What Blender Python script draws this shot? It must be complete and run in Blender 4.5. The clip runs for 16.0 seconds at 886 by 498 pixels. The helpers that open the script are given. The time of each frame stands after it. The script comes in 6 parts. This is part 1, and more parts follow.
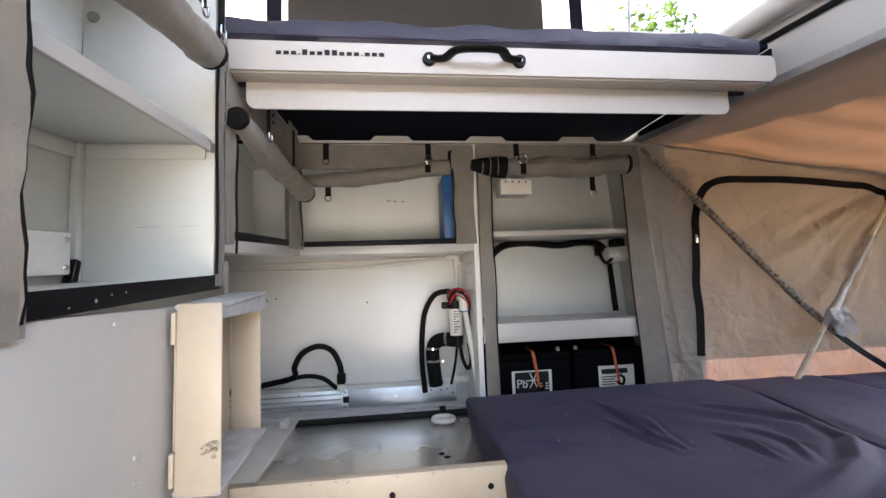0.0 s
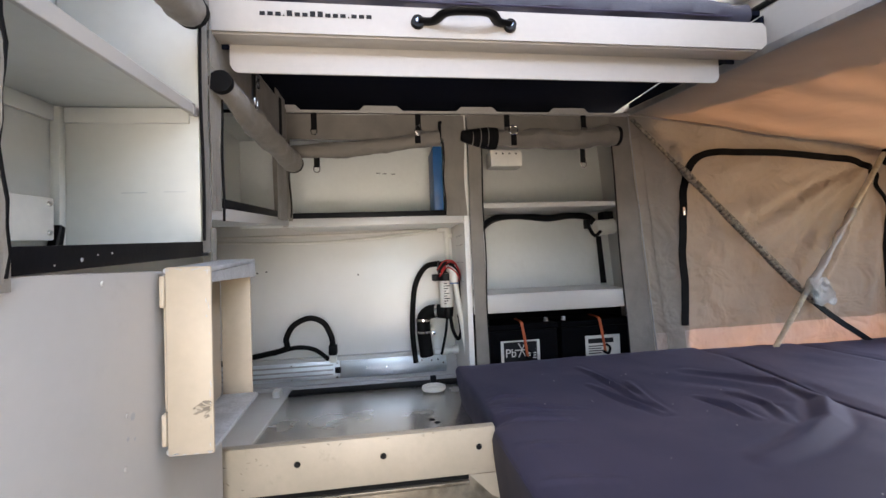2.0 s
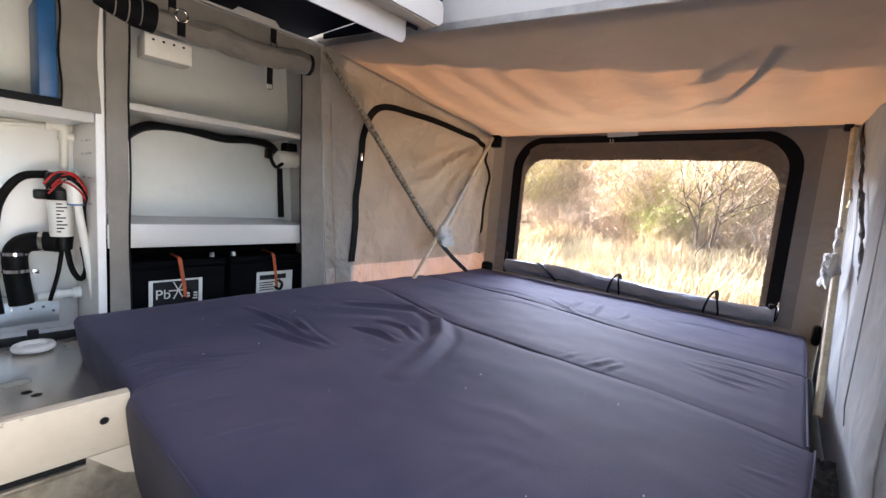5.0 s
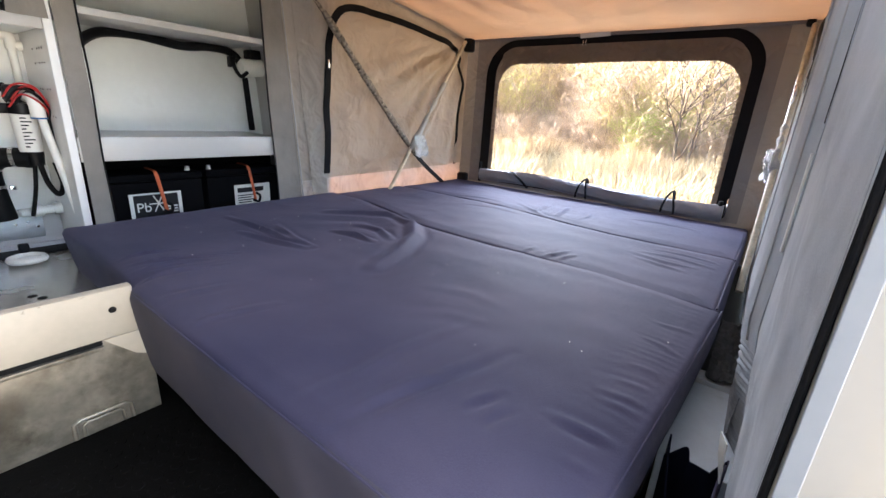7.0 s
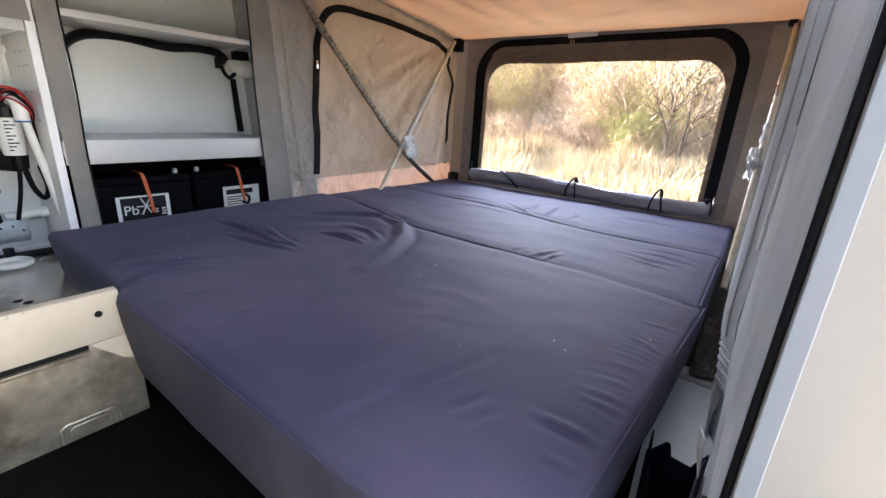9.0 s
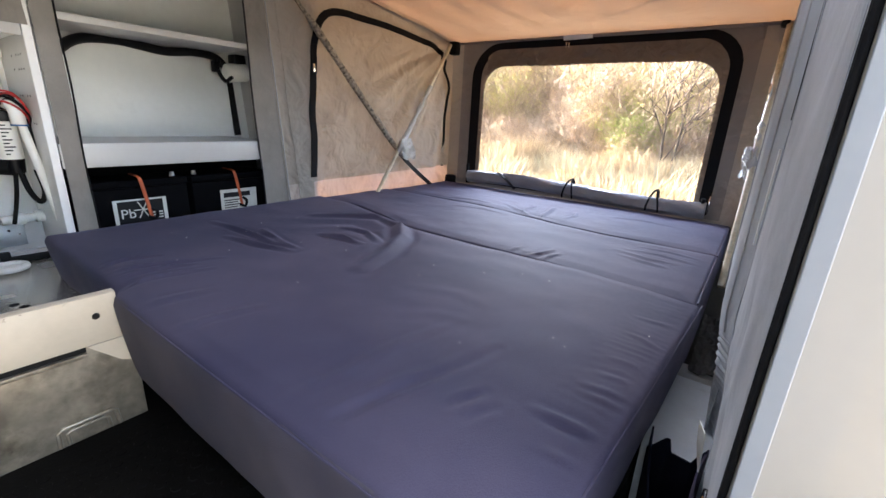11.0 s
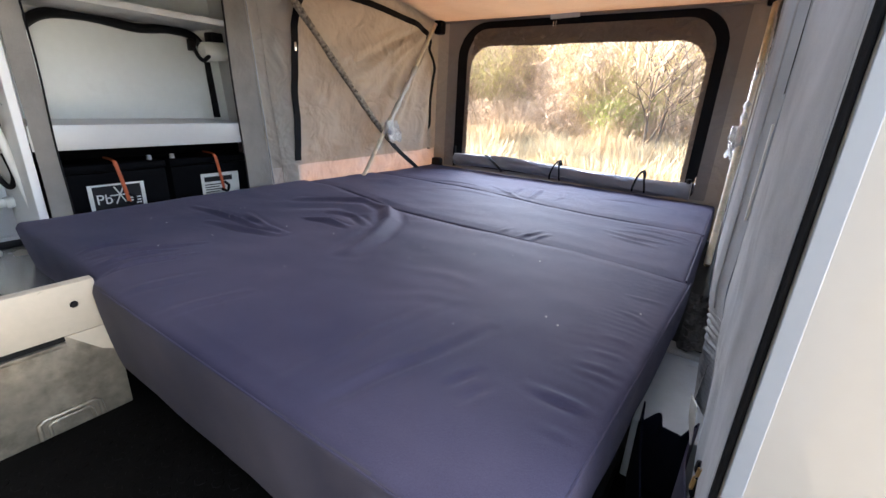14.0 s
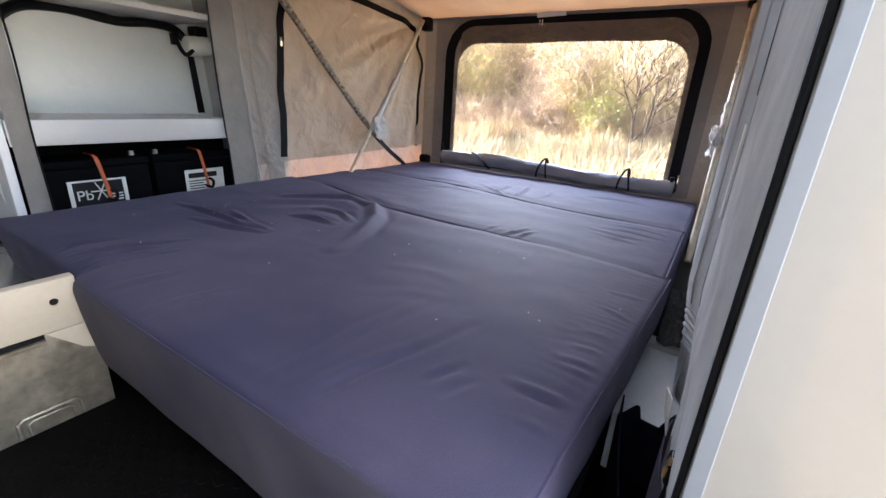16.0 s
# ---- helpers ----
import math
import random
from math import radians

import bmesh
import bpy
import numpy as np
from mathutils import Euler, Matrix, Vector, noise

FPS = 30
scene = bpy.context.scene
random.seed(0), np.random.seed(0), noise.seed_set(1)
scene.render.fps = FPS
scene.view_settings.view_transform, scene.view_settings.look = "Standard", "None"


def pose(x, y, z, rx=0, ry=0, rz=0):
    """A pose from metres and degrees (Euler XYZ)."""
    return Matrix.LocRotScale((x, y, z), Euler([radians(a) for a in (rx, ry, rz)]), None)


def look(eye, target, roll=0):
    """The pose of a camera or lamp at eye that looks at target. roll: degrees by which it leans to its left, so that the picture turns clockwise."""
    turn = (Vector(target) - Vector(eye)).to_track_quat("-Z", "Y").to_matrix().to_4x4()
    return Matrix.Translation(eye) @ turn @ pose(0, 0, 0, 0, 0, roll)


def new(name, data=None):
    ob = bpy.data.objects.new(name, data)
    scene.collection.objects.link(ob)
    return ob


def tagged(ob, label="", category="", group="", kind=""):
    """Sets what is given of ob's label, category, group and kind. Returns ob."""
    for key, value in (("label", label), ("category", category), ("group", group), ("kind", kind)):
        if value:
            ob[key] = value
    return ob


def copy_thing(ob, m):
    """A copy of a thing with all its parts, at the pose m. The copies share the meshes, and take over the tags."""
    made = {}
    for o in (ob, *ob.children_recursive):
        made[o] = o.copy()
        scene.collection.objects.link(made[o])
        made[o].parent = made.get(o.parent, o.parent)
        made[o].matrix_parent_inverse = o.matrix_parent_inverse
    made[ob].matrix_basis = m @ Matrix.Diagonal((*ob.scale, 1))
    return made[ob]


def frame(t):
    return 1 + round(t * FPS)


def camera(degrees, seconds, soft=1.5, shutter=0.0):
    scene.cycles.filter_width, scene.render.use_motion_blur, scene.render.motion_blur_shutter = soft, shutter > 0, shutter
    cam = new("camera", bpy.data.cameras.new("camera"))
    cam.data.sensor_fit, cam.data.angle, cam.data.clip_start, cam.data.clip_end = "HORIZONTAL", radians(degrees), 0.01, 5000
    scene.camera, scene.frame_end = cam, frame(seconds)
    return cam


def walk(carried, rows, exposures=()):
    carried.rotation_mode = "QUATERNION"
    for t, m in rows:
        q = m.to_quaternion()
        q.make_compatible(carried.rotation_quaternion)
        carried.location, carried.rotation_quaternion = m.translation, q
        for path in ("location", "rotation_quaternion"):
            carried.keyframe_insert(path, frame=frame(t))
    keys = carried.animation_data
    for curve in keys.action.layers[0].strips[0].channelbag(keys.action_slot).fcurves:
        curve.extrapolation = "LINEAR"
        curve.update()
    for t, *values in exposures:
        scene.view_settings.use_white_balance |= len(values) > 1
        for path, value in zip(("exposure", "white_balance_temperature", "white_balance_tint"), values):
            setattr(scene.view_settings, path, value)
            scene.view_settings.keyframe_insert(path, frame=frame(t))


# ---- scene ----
cam = camera(93.0, 16.0)
PATH = [
    (0, (0.145, 0.063, 1.568), (0.381, 2.041, 1.738), -2.1),
    (0.5, (0.117, 0.062, 1.566), (0.368, 2.04, 1.72), -2.3),
    (1, (0.123, 0.061, 1.563), (0.384, 2.04, 1.687), -2.7),
    (1.5, (0.152, 0.053, 1.552), (0.424, 2.032, 1.64), -2.5),
    (2, (0.149, 0.059, 1.545), (0.422, 2.04, 1.607), -2.2),
    (2.5, (0.119, 0.061, 1.541), (0.394, 2.042, 1.593), -2.1),
    (3, (0.102, 0.072, 1.532), (0.682, 1.986, 1.561), -0.5),
    (3.5, (0.129, 0.083, 1.549), (1.055, 1.854, 1.480), 1.4),
    (4, (0.167, 0.081, 1.566), (1.386, 1.662, 1.465), 2.8),
    (4.5, (0.181, 0.107, 1.573), (1.589, 1.518, 1.408), 4.3),
    (5, (0.182, 0.119, 1.567), (1.700, 1.398, 1.327), 4.7),
    (5.2, (0.171, 0.119, 1.546), (1.726, 1.335, 1.224), 4.6),
    (7.3, (0.133, 0.015, 1.54), (1.647, 1.165, 0.919), 3.4),
    (7.5, (0.131, 0.022, 1.544), (1.644, 1.17, 0.918), 3.4),
    (8, (0.127, 0.013, 1.554), (1.644, 1.155, 0.924), 3.5),
    (8.5, (0.133, 0.001, 1.556), (1.657, 1.138, 0.936), 3.5),
    (9, (0.14, 0.004, 1.548), (1.676, 1.127, 0.934), 3.3),
    (11.5, (0.135, 0.002, 1.535), (1.685, 1.117, 0.939), 2.8),
    (12, (0.141, 0.009, 1.53), (1.696, 1.109, 0.92), 2.8),
    (12.5, (0.139, 0.016, 1.527), (1.702, 1.095, 0.901), 2.8),
    (13, (0.136, 0.017, 1.524), (1.707, 1.076, 0.882), 2.9),
    (13.5, (0.134, 0.014, 1.525), (1.705, 1.068, 0.876), 2.9),
    (14, (0.138, 0.016, 1.524), (1.708, 1.066, 0.866), 2.8),
    (14.5, (0.137, 0.011, 1.525), (1.708, 1.054, 0.86), 2.9),
    (15, (0.134, 0.008, 1.526), (1.712, 1.042, 0.861), 2.9),
    (15.5, (0.134, 0.008, 1.527), (1.719, 1.029, 0.859), 3.0),
    (16, (0.137, 0.003, 1.527), (1.732, 1.008, 0.858), 3.3),
]
walk(cam, [(t, look(eye, target, roll)) for t, eye, target, roll in PATH], [(0, 2.75, 6750, 17), (2.6, 2.74, 6750, 17), (4.0, 2.85, 6600, 16), (4.6, 3.02, 6550, 16), (7.3, 3.25, 6450, 14), (8.0, 3.24, 6450, 14), (8.6, 3.09, 6450, 14), (16, 3.07, 6450, 14)])


# ---- light ----
SUN_TO = Vector((-0.16, 0.79, 0.50)).normalized()
world = bpy.data.worlds.new("sky")
scene.world = world
world.use_nodes = True
sky = world.node_tree.nodes.new("ShaderNodeTexSky")
sky.sky_type, sky.sun_disc = "NISHITA", False
sky.sun_elevation = math.asin(SUN_TO.z)
sky.sun_rotation = math.atan2(SUN_TO.x, SUN_TO.y)
world.node_tree.links.new(sky.outputs[0], world.node_tree.nodes["Background"].inputs[0])
world.node_tree.nodes["Background"].inputs[1].default_value = 0.15
sun = new("sun", bpy.data.lights.new("sun", "SUN"))
sun.data.energy, sun.data.angle, sun.data.color = 5.0, radians(0.53), (1.0, 0.93, 0.82)
sun.matrix_world = look(SUN_TO * 30, (0, 0, 0))
door_light = new("door_daylight", bpy.data.lights.new("door_daylight", "AREA"))
door_light.data.shape, door_light.data.size, door_light.data.size_y = "RECTANGLE", 2.2, 0.9
door_light.data.energy, door_light.data.color = 16.0, (1.0, 0.92, 0.80)
door_light.matrix_world = look((0.25, -2.60, 0.55), (0.20, 1.5, 1.95))

# added lamp for the open sky above the door opening, brightens the near bed
sky_light = new("door_sky_fill", bpy.data.lights.new("door_sky_fill", "AREA"))
sky_light.data.shape, sky_light.data.size, sky_light.data.size_y = "RECTANGLE", 1.3, 0.8
sky_light.data.energy, sky_light.data.color = 5.8, (0.90, 0.94, 1.0)
sky_light.matrix_world = look((0.42, -0.78, 2.52), (0.70, 0.40, 1.14))
# added fill lamp outside above the tent window, for sky light on the bed
window_light = new("window_sky_fill", bpy.data.lights.new("window_sky_fill", "AREA"))
window_light.data.shape, window_light.data.size, window_light.data.size_y = "RECTANGLE", 1.2, 0.30
window_light.data.energy, window_light.data.color = 13.0, (0.78, 0.86, 1.0)
window_light.matrix_world = look((3.34, 1.42, 2.16), (1.45, 0.40, 1.14))

# added fill lamp in an unseen side opening of the raised roof
roof_light = new("roof_fill", bpy.data.lights.new("roof_fill", "AREA"))
roof_light.data.shape, roof_light.data.size, roof_light.data.size_y = "RECTANGLE", 0.9, 0.5
roof_light.data.energy, roof_light.data.color = 1.4, (0.90, 0.94, 1.0)
roof_light.matrix_world = look((1.22, 0.36, 2.80), (0.80, 0.33, 1.14))


# ---- materials ----
def mat(name, base, rough=0.6, metal=0.0, var=0.12, scale=5.0, grain=90.0, bump=0.15, sheen=0.0, coat=0.0, tint=None, stain=0.0, rvar=0.08, stretch=(1, 1, 1), wrinkle=None):
    """A surface with colour, gloss and relief that vary at two scales."""
    m = bpy.data.materials.new(name)
    m.use_nodes = True
    nt = m.node_tree
    n, k = nt.nodes, nt.links.new
    b = n["Principled BSDF"]
    b.inputs["Metallic"].default_value = metal
    b.inputs["Sheen Weight"].default_value = sheen
    b.inputs["Coat Weight"].default_value = coat
    b.inputs["Sheen Roughness"].default_value = 0.4
    b.inputs["Sheen Tint"].default_value = (0.75, 0.77, 1.0, 1) if base[2] > 1.3 * base[0] else (1, 1, 1, 1)
    b.inputs["Specular IOR Level"].default_value = 0.05 if name.startswith("dull") and max(base) < 0.03 else 0.18 if max(base) < 0.03 else 0.5
    tc = n.new("ShaderNodeTexCoord")
    mp = n.new("ShaderNodeMapping")
    mp.inputs["Scale"].default_value = stretch
    k(tc.outputs["Object"], mp.inputs[0])
    big, fine = n.new("ShaderNodeTexNoise"), n.new("ShaderNodeTexNoise")
    big.inputs["Scale"].default_value, big.inputs["Detail"].default_value = scale, 5
    fine.inputs["Scale"].default_value, fine.inputs["Detail"].default_value = grain, 3
    k(mp.outputs[0], big.inputs[0])
    k(mp.outputs[0], fine.inputs[0])
    r = n.new("ShaderNodeValToRGB")
    dark = [c * (1 - var) for c in base]
    light = [min(1, c * (1 + var)) for c in (tint or base)]
    r.color_ramp.elements[0].position, r.color_ramp.elements[1].position = 0.3, 0.7
    r.color_ramp.elements[0].color, r.color_ramp.elements[1].color = (*dark, 1), (*light, 1)
    k(big.outputs[0], r.inputs[0])
    mix = n.new("ShaderNodeMix")
    mix.data_type, mix.blend_type = "RGBA", "MULTIPLY"
    mix.inputs[0].default_value = min(1.0, var * 1.5)
    k(r.outputs[0], mix.inputs[6])
    k(fine.outputs[0], mix.inputs[7])
    out = mix.outputs[2]
    if stain > 0:
        sn = n.new("ShaderNodeTexNoise")
        sn.inputs["Scale"].default_value, sn.inputs["Detail"].default_value, sn.inputs["Roughness"].default_value = scale * 2.3, 8, 0.7
        k(tc.outputs["Object"], sn.inputs[0])
        sr = n.new("ShaderNodeValToRGB")
        sr.color_ramp.elements[0].position, sr.color_ramp.elements[1].position = 0.62, 0.72
        sr.color_ramp.elements[0].color, sr.color_ramp.elements[1].color = (0, 0, 0, 1), (stain, stain, stain, 1)
        k(sn.outputs[0], sr.inputs[0])
        sm = n.new("ShaderNodeMix")
        sm.data_type = "RGBA"
        k(sr.outputs[0], sm.inputs[0])
        k(out, sm.inputs[6])
        sm.inputs[7].default_value = (base[0] * 0.35, base[1] * 0.32, base[2] * 0.28, 1)
        out = sm.outputs[2]
    k(out, b.inputs["Base Color"])
    rr = n.new("ShaderNodeMapRange")
    rr.inputs["To Min"].default_value, rr.inputs["To Max"].default_value = max(0.02, rough - rvar), min(1, rough + rvar)
    k(big.outputs[0], rr.inputs[0])
    k(rr.outputs[0], b.inputs["Roughness"])
    if bump > 0:
        bp = n.new("ShaderNodeBump")
        bp.inputs["Strength"].default_value, bp.inputs["Distance"].default_value = bump, 0.002
        k(fine.outputs[0], bp.inputs["Height"])
        k(bp.outputs[0], b.inputs["Normal"])
        if wrinkle:
            wn = n.new("ShaderNodeTexNoise")
            wn.inputs["Scale"].default_value, wn.inputs["Detail"].default_value = wrinkle[0], 3
            wn.inputs["Distortion"].default_value = 0.4
            k(tc.outputs["Object"], wn.inputs[0])
            wp = n.new("ShaderNodeBump")
            wp.inputs["Strength"].default_value, wp.inputs["Distance"].default_value = 1.0, wrinkle[1]
            k(wn.outputs[0], wp.inputs["Height"])
            k(wp.outputs[0], bp.inputs["Normal"])
    return m


def canvas(name, base, through_colour, amount, scale=4.0, wrinkle=(7, 0.042)):
    """Woven tent cloth that lets some light through."""
    m = mat(name, base, 0.85, var=0.10, scale=scale, grain=420, bump=0.25, stain=0.05, wrinkle=wrinkle)
    n, k = m.node_tree.nodes, m.node_tree.links.new
    t = n.new("ShaderNodeBsdfTranslucent")
    big = n.new("ShaderNodeTexNoise")
    big.inputs["Scale"].default_value = 7
    r = n.new("ShaderNodeValToRGB")
    r.color_ramp.elements[0].color = (*[c * 0.85 for c in through_colour], 1)
    r.color_ramp.elements[1].color = (*through_colour, 1)
    k(big.outputs[0], r.inputs[0])
    k(r.outputs[0], t.inputs[0])
    k(n["Principled BSDF"].inputs["Normal"].links[0].from_socket, t.inputs["Normal"])
    mx = n.new("ShaderNodeMixShader")
    mx.inputs[0].default_value = amount
    k(n["Principled BSDF"].outputs[0], mx.inputs[1])
    k(t.outputs[0], mx.inputs[2])
    k(mx.outputs[0], n["Material Output"].inputs[0])
    return m


WHITE = mat("white_paint", (0.50, 0.487, 0.465), 0.32, var=0.04, scale=3, grain=60, bump=0.04, stain=0.12)
JAMB = mat("cream_white_paint", (0.34, 0.318, 0.285), 0.30, coat=0.5, var=0.04, scale=3, grain=60, bump=0.04, stain=0.1)
SPLASH = mat("gloss_white_sheet", (0.80, 0.785, 0.75), 0.24, var=0.04, scale=2.5, grain=14, bump=0.10, stain=0.08, wrinkle=(2.4, 0.006))
CREAM = mat("cream_paint", (0.49, 0.415, 0.315), 0.45, var=0.08, scale=6, grain=70, bump=0.08, stain=0.35)
INNERWHITE = mat("cupboard_white", (0.84, 0.86, 0.83), 0.36, var=0.05, scale=3, grain=50, bump=0.05, stain=0.12)
# copy of the white paint, dimmed and warmed for the bunk's weaker light
BUNKPAINT = mat("dimmed_warm_white", (0.425, 0.40, 0.365), 0.34, var=0.06, scale=3, grain=60, bump=0.05, stain=0.12)
PALE = mat("pale_lining", (0.69, 0.70, 0.665), 0.34, var=0.05, scale=2.5, grain=40, bump=0.05, stain=0.10)
TRAY = mat("galvanised_sheet", (0.82, 0.785, 0.72), 0.25, metal=0.80, var=0.08, scale=4, grain=30, bump=0.05, stain=0.10, rvar=0.09)
ALU = mat("bright_aluminium", (0.74, 0.77, 0.80), 0.46, metal=1.0, var=0.08, scale=6, grain=120, bump=0.05, stretch=(1, 8, 8))
SCUFFED = mat("scuffed_aluminium", (0.27, 0.23, 0.175), 0.42, metal=0.45, var=0.42, scale=3.6, grain=45, bump=0.14, stain=0.9, rvar=0.18, tint=(0.46, 0.395, 0.30))
SCUFFED.node_tree.nodes["Color Ramp.001"].color_ramp.elements[0].position = 0.50
SCUFFED.node_tree.nodes["Color Ramp.001"].color_ramp.elements[1].position = 0.70
CHECKER = mat("grey_tread_plate", (0.50, 0.52, 0.54), 0.55, metal=0.2, var=0.2, scale=25, grain=200, bump=0.5, stain=0.3)
BRASS = mat("brass", (0.60, 0.38, 0.14), 0.28, metal=1.0, var=0.1, bump=0)
CHROME = mat("chrome", (0.75, 0.74, 0.72), 0.18, metal=1.0, var=0.05, bump=0)
GREYCLOTH = mat("grey_brown_cloth", (0.235, 0.215, 0.19), 0.9, var=0.16, scale=9, grain=500, bump=0.3, sheen=0.2, stain=0.1, wrinkle=(12, 0.007))
# white paint made lighter and bluer, so that the ledge looks skylit
LEDGE = mat("skylit_white_paint", (0.62, 0.67, 0.72), 0.4, var=0.08, scale=7, grain=80, bump=0.08, stain=0.25)
COOLEDGE = mat("cool_lit_edge_paint", (0.228, 0.244, 0.268), 0.35, coat=0.4, var=0.05, scale=5, grain=80, bump=0.04)
LINING = mat("blue_grey_cloth", (0.385, 0.405, 0.425), 0.75, var=0.18, scale=6, grain=450, bump=0.3, sheen=0.1, stain=0.1, wrinkle=(4.5, 0.022))
DARKCLOTH = mat("dark_crumpled_cloth", (0.085, 0.085, 0.08), 0.85, var=0.3, scale=14, grain=300, bump=0.3, wrinkle=(30, 0.01))
NAVY = mat("navy_mattress_cloth", (0.046, 0.0435, 0.086), 0.72, var=0.20, scale=2.6, grain=520, bump=0.40, sheen=0.07, tint=(0.063, 0.055, 0.087), stain=0.0, rvar=0.06)
NAVY.node_tree.nodes["Principled BSDF"].inputs["Specular IOR Level"].default_value = 0.17
SIDENAVY = mat("brownish_navy_cloth", (0.056, 0.050, 0.080), 0.8, var=0.22, scale=5, grain=520, bump=0.4, tint=(0.066, 0.056, 0.072))
BUNKNAVY = mat("dark_bunk_cloth", (0.026, 0.026, 0.048), 0.55, var=0.2, scale=5, grain=600, bump=0.25, sheen=0.15)
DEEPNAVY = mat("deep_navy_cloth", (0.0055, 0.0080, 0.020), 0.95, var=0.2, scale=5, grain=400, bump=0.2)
BLACK = mat("black_webbing", (0.005, 0.005, 0.006), 0.8, var=0.2, scale=30, grain=400, bump=0.3)
RUBBER = mat("black_rubber", (0.004, 0.004, 0.004), 0.65, var=0.3, scale=12, grain=150, bump=0.3, stain=0.0)
FLOORMAT = mat("dull_floor_rubber", (0.0066, 0.0060, 0.0054), 0.6, var=0.3, scale=10, grain=150, bump=0.3)
EDGE = mat("black_edge_band", (0.006, 0.006, 0.008), 0.55, var=0.3, scale=20, grain=120, bump=0.15)
BATTERYSHADE = mat("dull_black_case_and_shade", (0.0022, 0.0022, 0.0030), 0.75, var=0.2, scale=12, grain=150, bump=0.1)
SMEAR = mat("brown_scuff_marks", (0.30, 0.25, 0.19), 0.7, var=0.3, scale=40, grain=200, bump=0.1)
PLASTIC = mat("black_plastic", (0.004, 0.004, 0.005), 0.45, var=0.15, scale=20, grain=200, bump=0.08)
WHITEPLASTIC = mat("white_plastic", (0.78, 0.76, 0.70), 0.4, var=0.06, scale=15, grain=80, bump=0.03)
ORANGE = mat("orange_strap", (0.50, 0.10, 0.028), 0.6, var=0.2, scale=40, grain=300, bump=0.2)
BLUE = mat("blue_board", (0.018, 0.11, 0.30), 0.45, var=0.15, scale=20, grain=100, bump=0.05)
LABEL = mat("label_paper", (0.62, 0.62, 0.58), 0.5, var=0.08, scale=30, grain=150, bump=0.02)
INK = mat("black_ink", (0.012, 0.012, 0.014), 0.5, var=0.05, bump=0)
RED = mat("red_wire", (0.45, 0.02, 0.02), 0.4, var=0.1, bump=0)
POLE = mat("cream_pole", (0.62, 0.55, 0.40), 0.4, metal=0.0, var=0.2, scale=30, grain=120, bump=0.1, stain=0.2)
STEEL = mat("dull_steel_strip", (0.40, 0.39, 0.38), 0.5, metal=0.5, var=0.12, scale=20, grain=100, bump=0.05)
STRUT = mat("frayed_strut_cloth", (0.24, 0.205, 0.165), 0.9, var=0.6, scale=75, grain=260, bump=0.8, tint=(0.42, 0.37, 0.30))
TENT = canvas("tan_tent_canvas", (0.34, 0.335, 0.33), (0.93, 0.63, 0.395), 0.22, wrinkle=(5, 0.014))
POPUP = canvas("raised_roof_canvas", (0.42, 0.40, 0.37), (0.86, 0.83, 0.79), 0.70)
TENTGREY = canvas("grey_tent_canvas", (0.23, 0.21, 0.195), (0.40, 0.33, 0.27), 0.10)
FLAPGREY = mat("grey_window_flap", (0.26, 0.27, 0.29), 0.42, var=0.12, scale=10, grain=300, bump=0.2, wrinkle=(18, 0.012))
MESHDARK = canvas("brown_mesh_border", (0.19, 0.16, 0.13), (0.42, 0.32, 0.24), 0.20, wrinkle=(14, 0.05))
ROOFLINING = mat("pale_roof_lining", (0.52, 0.53, 0.54), 0.8, var=0.1, scale=4, grain=300, bump=0.2)
ROOFDARK = mat("dark_roof_cloth", (0.035, 0.034, 0.036), 0.85, var=0.15, scale=4, grain=300, bump=0.2)
SOIL = mat("dry_ground", (0.42, 0.33, 0.20), 0.95, var=0.3, scale=0.5, grain=12, bump=0.5)
STRAW = mat("dry_grass", (0.57, 0.41, 0.23), 0.8, var=0.35, scale=0.6, grain=30, bump=0, tint=(0.66, 0.52, 0.30))
DRYBARK = mat("pale_dry_bark", (0.42, 0.32, 0.24), 0.9, var=0.35, scale=6, grain=40, bump=0.3)
BARK = mat("grey_bark", (0.13, 0.098, 0.075), 0.9, var=0.35, scale=6, grain=40, bump=0.6)


def leafy(name, base, amount=0.5):
    m = mat(name, base, 0.6, var=0.28, scale=1.2, grain=25, bump=0)
    n, k = m.node_tree.nodes, m.node_tree.links.new
    t = n.new("ShaderNodeBsdfTranslucent")
    t.inputs[0].default_value = (base[0] * 1.15, base[1] * 1.15, base[2] * 0.95, 1)
    mx = n.new("ShaderNodeMixShader")
    mx.inputs[0].default_value = amount
    k(n["Principled BSDF"].outputs[0], mx.inputs[1])
    k(t.outputs[0], mx.inputs[2])
    k(mx.outputs[0], n["Material Output"].inputs[0])
    return m


LEAF_GREEN = leafy("green_leaves", (0.41, 0.40, 0.165), 0.65)
LEAF_BUSH = leafy("bush_leaves", (0.27, 0.34, 0.10), 0.65)
LEAF_DRY = leafy("dry_leaves", (0.76, 0.545, 0.38), 0.65)
LEAF_OLIVE = leafy("olive_leaves", (0.65, 0.55, 0.29), 0.65)
TWIG = mat("dry_twigs", (0.68, 0.53, 0.40), 0.9, var=0.35, scale=3, grain=40, bump=0)
BROWNGRASS = mat("brown_grass", (0.52, 0.36, 0.21), 0.85, var=0.35, scale=0.8, grain=30, bump=0, tint=(0.62, 0.47, 0.29))
LEAF_TREE = leafy("tree_leaves", (0.085, 0.15, 0.03))

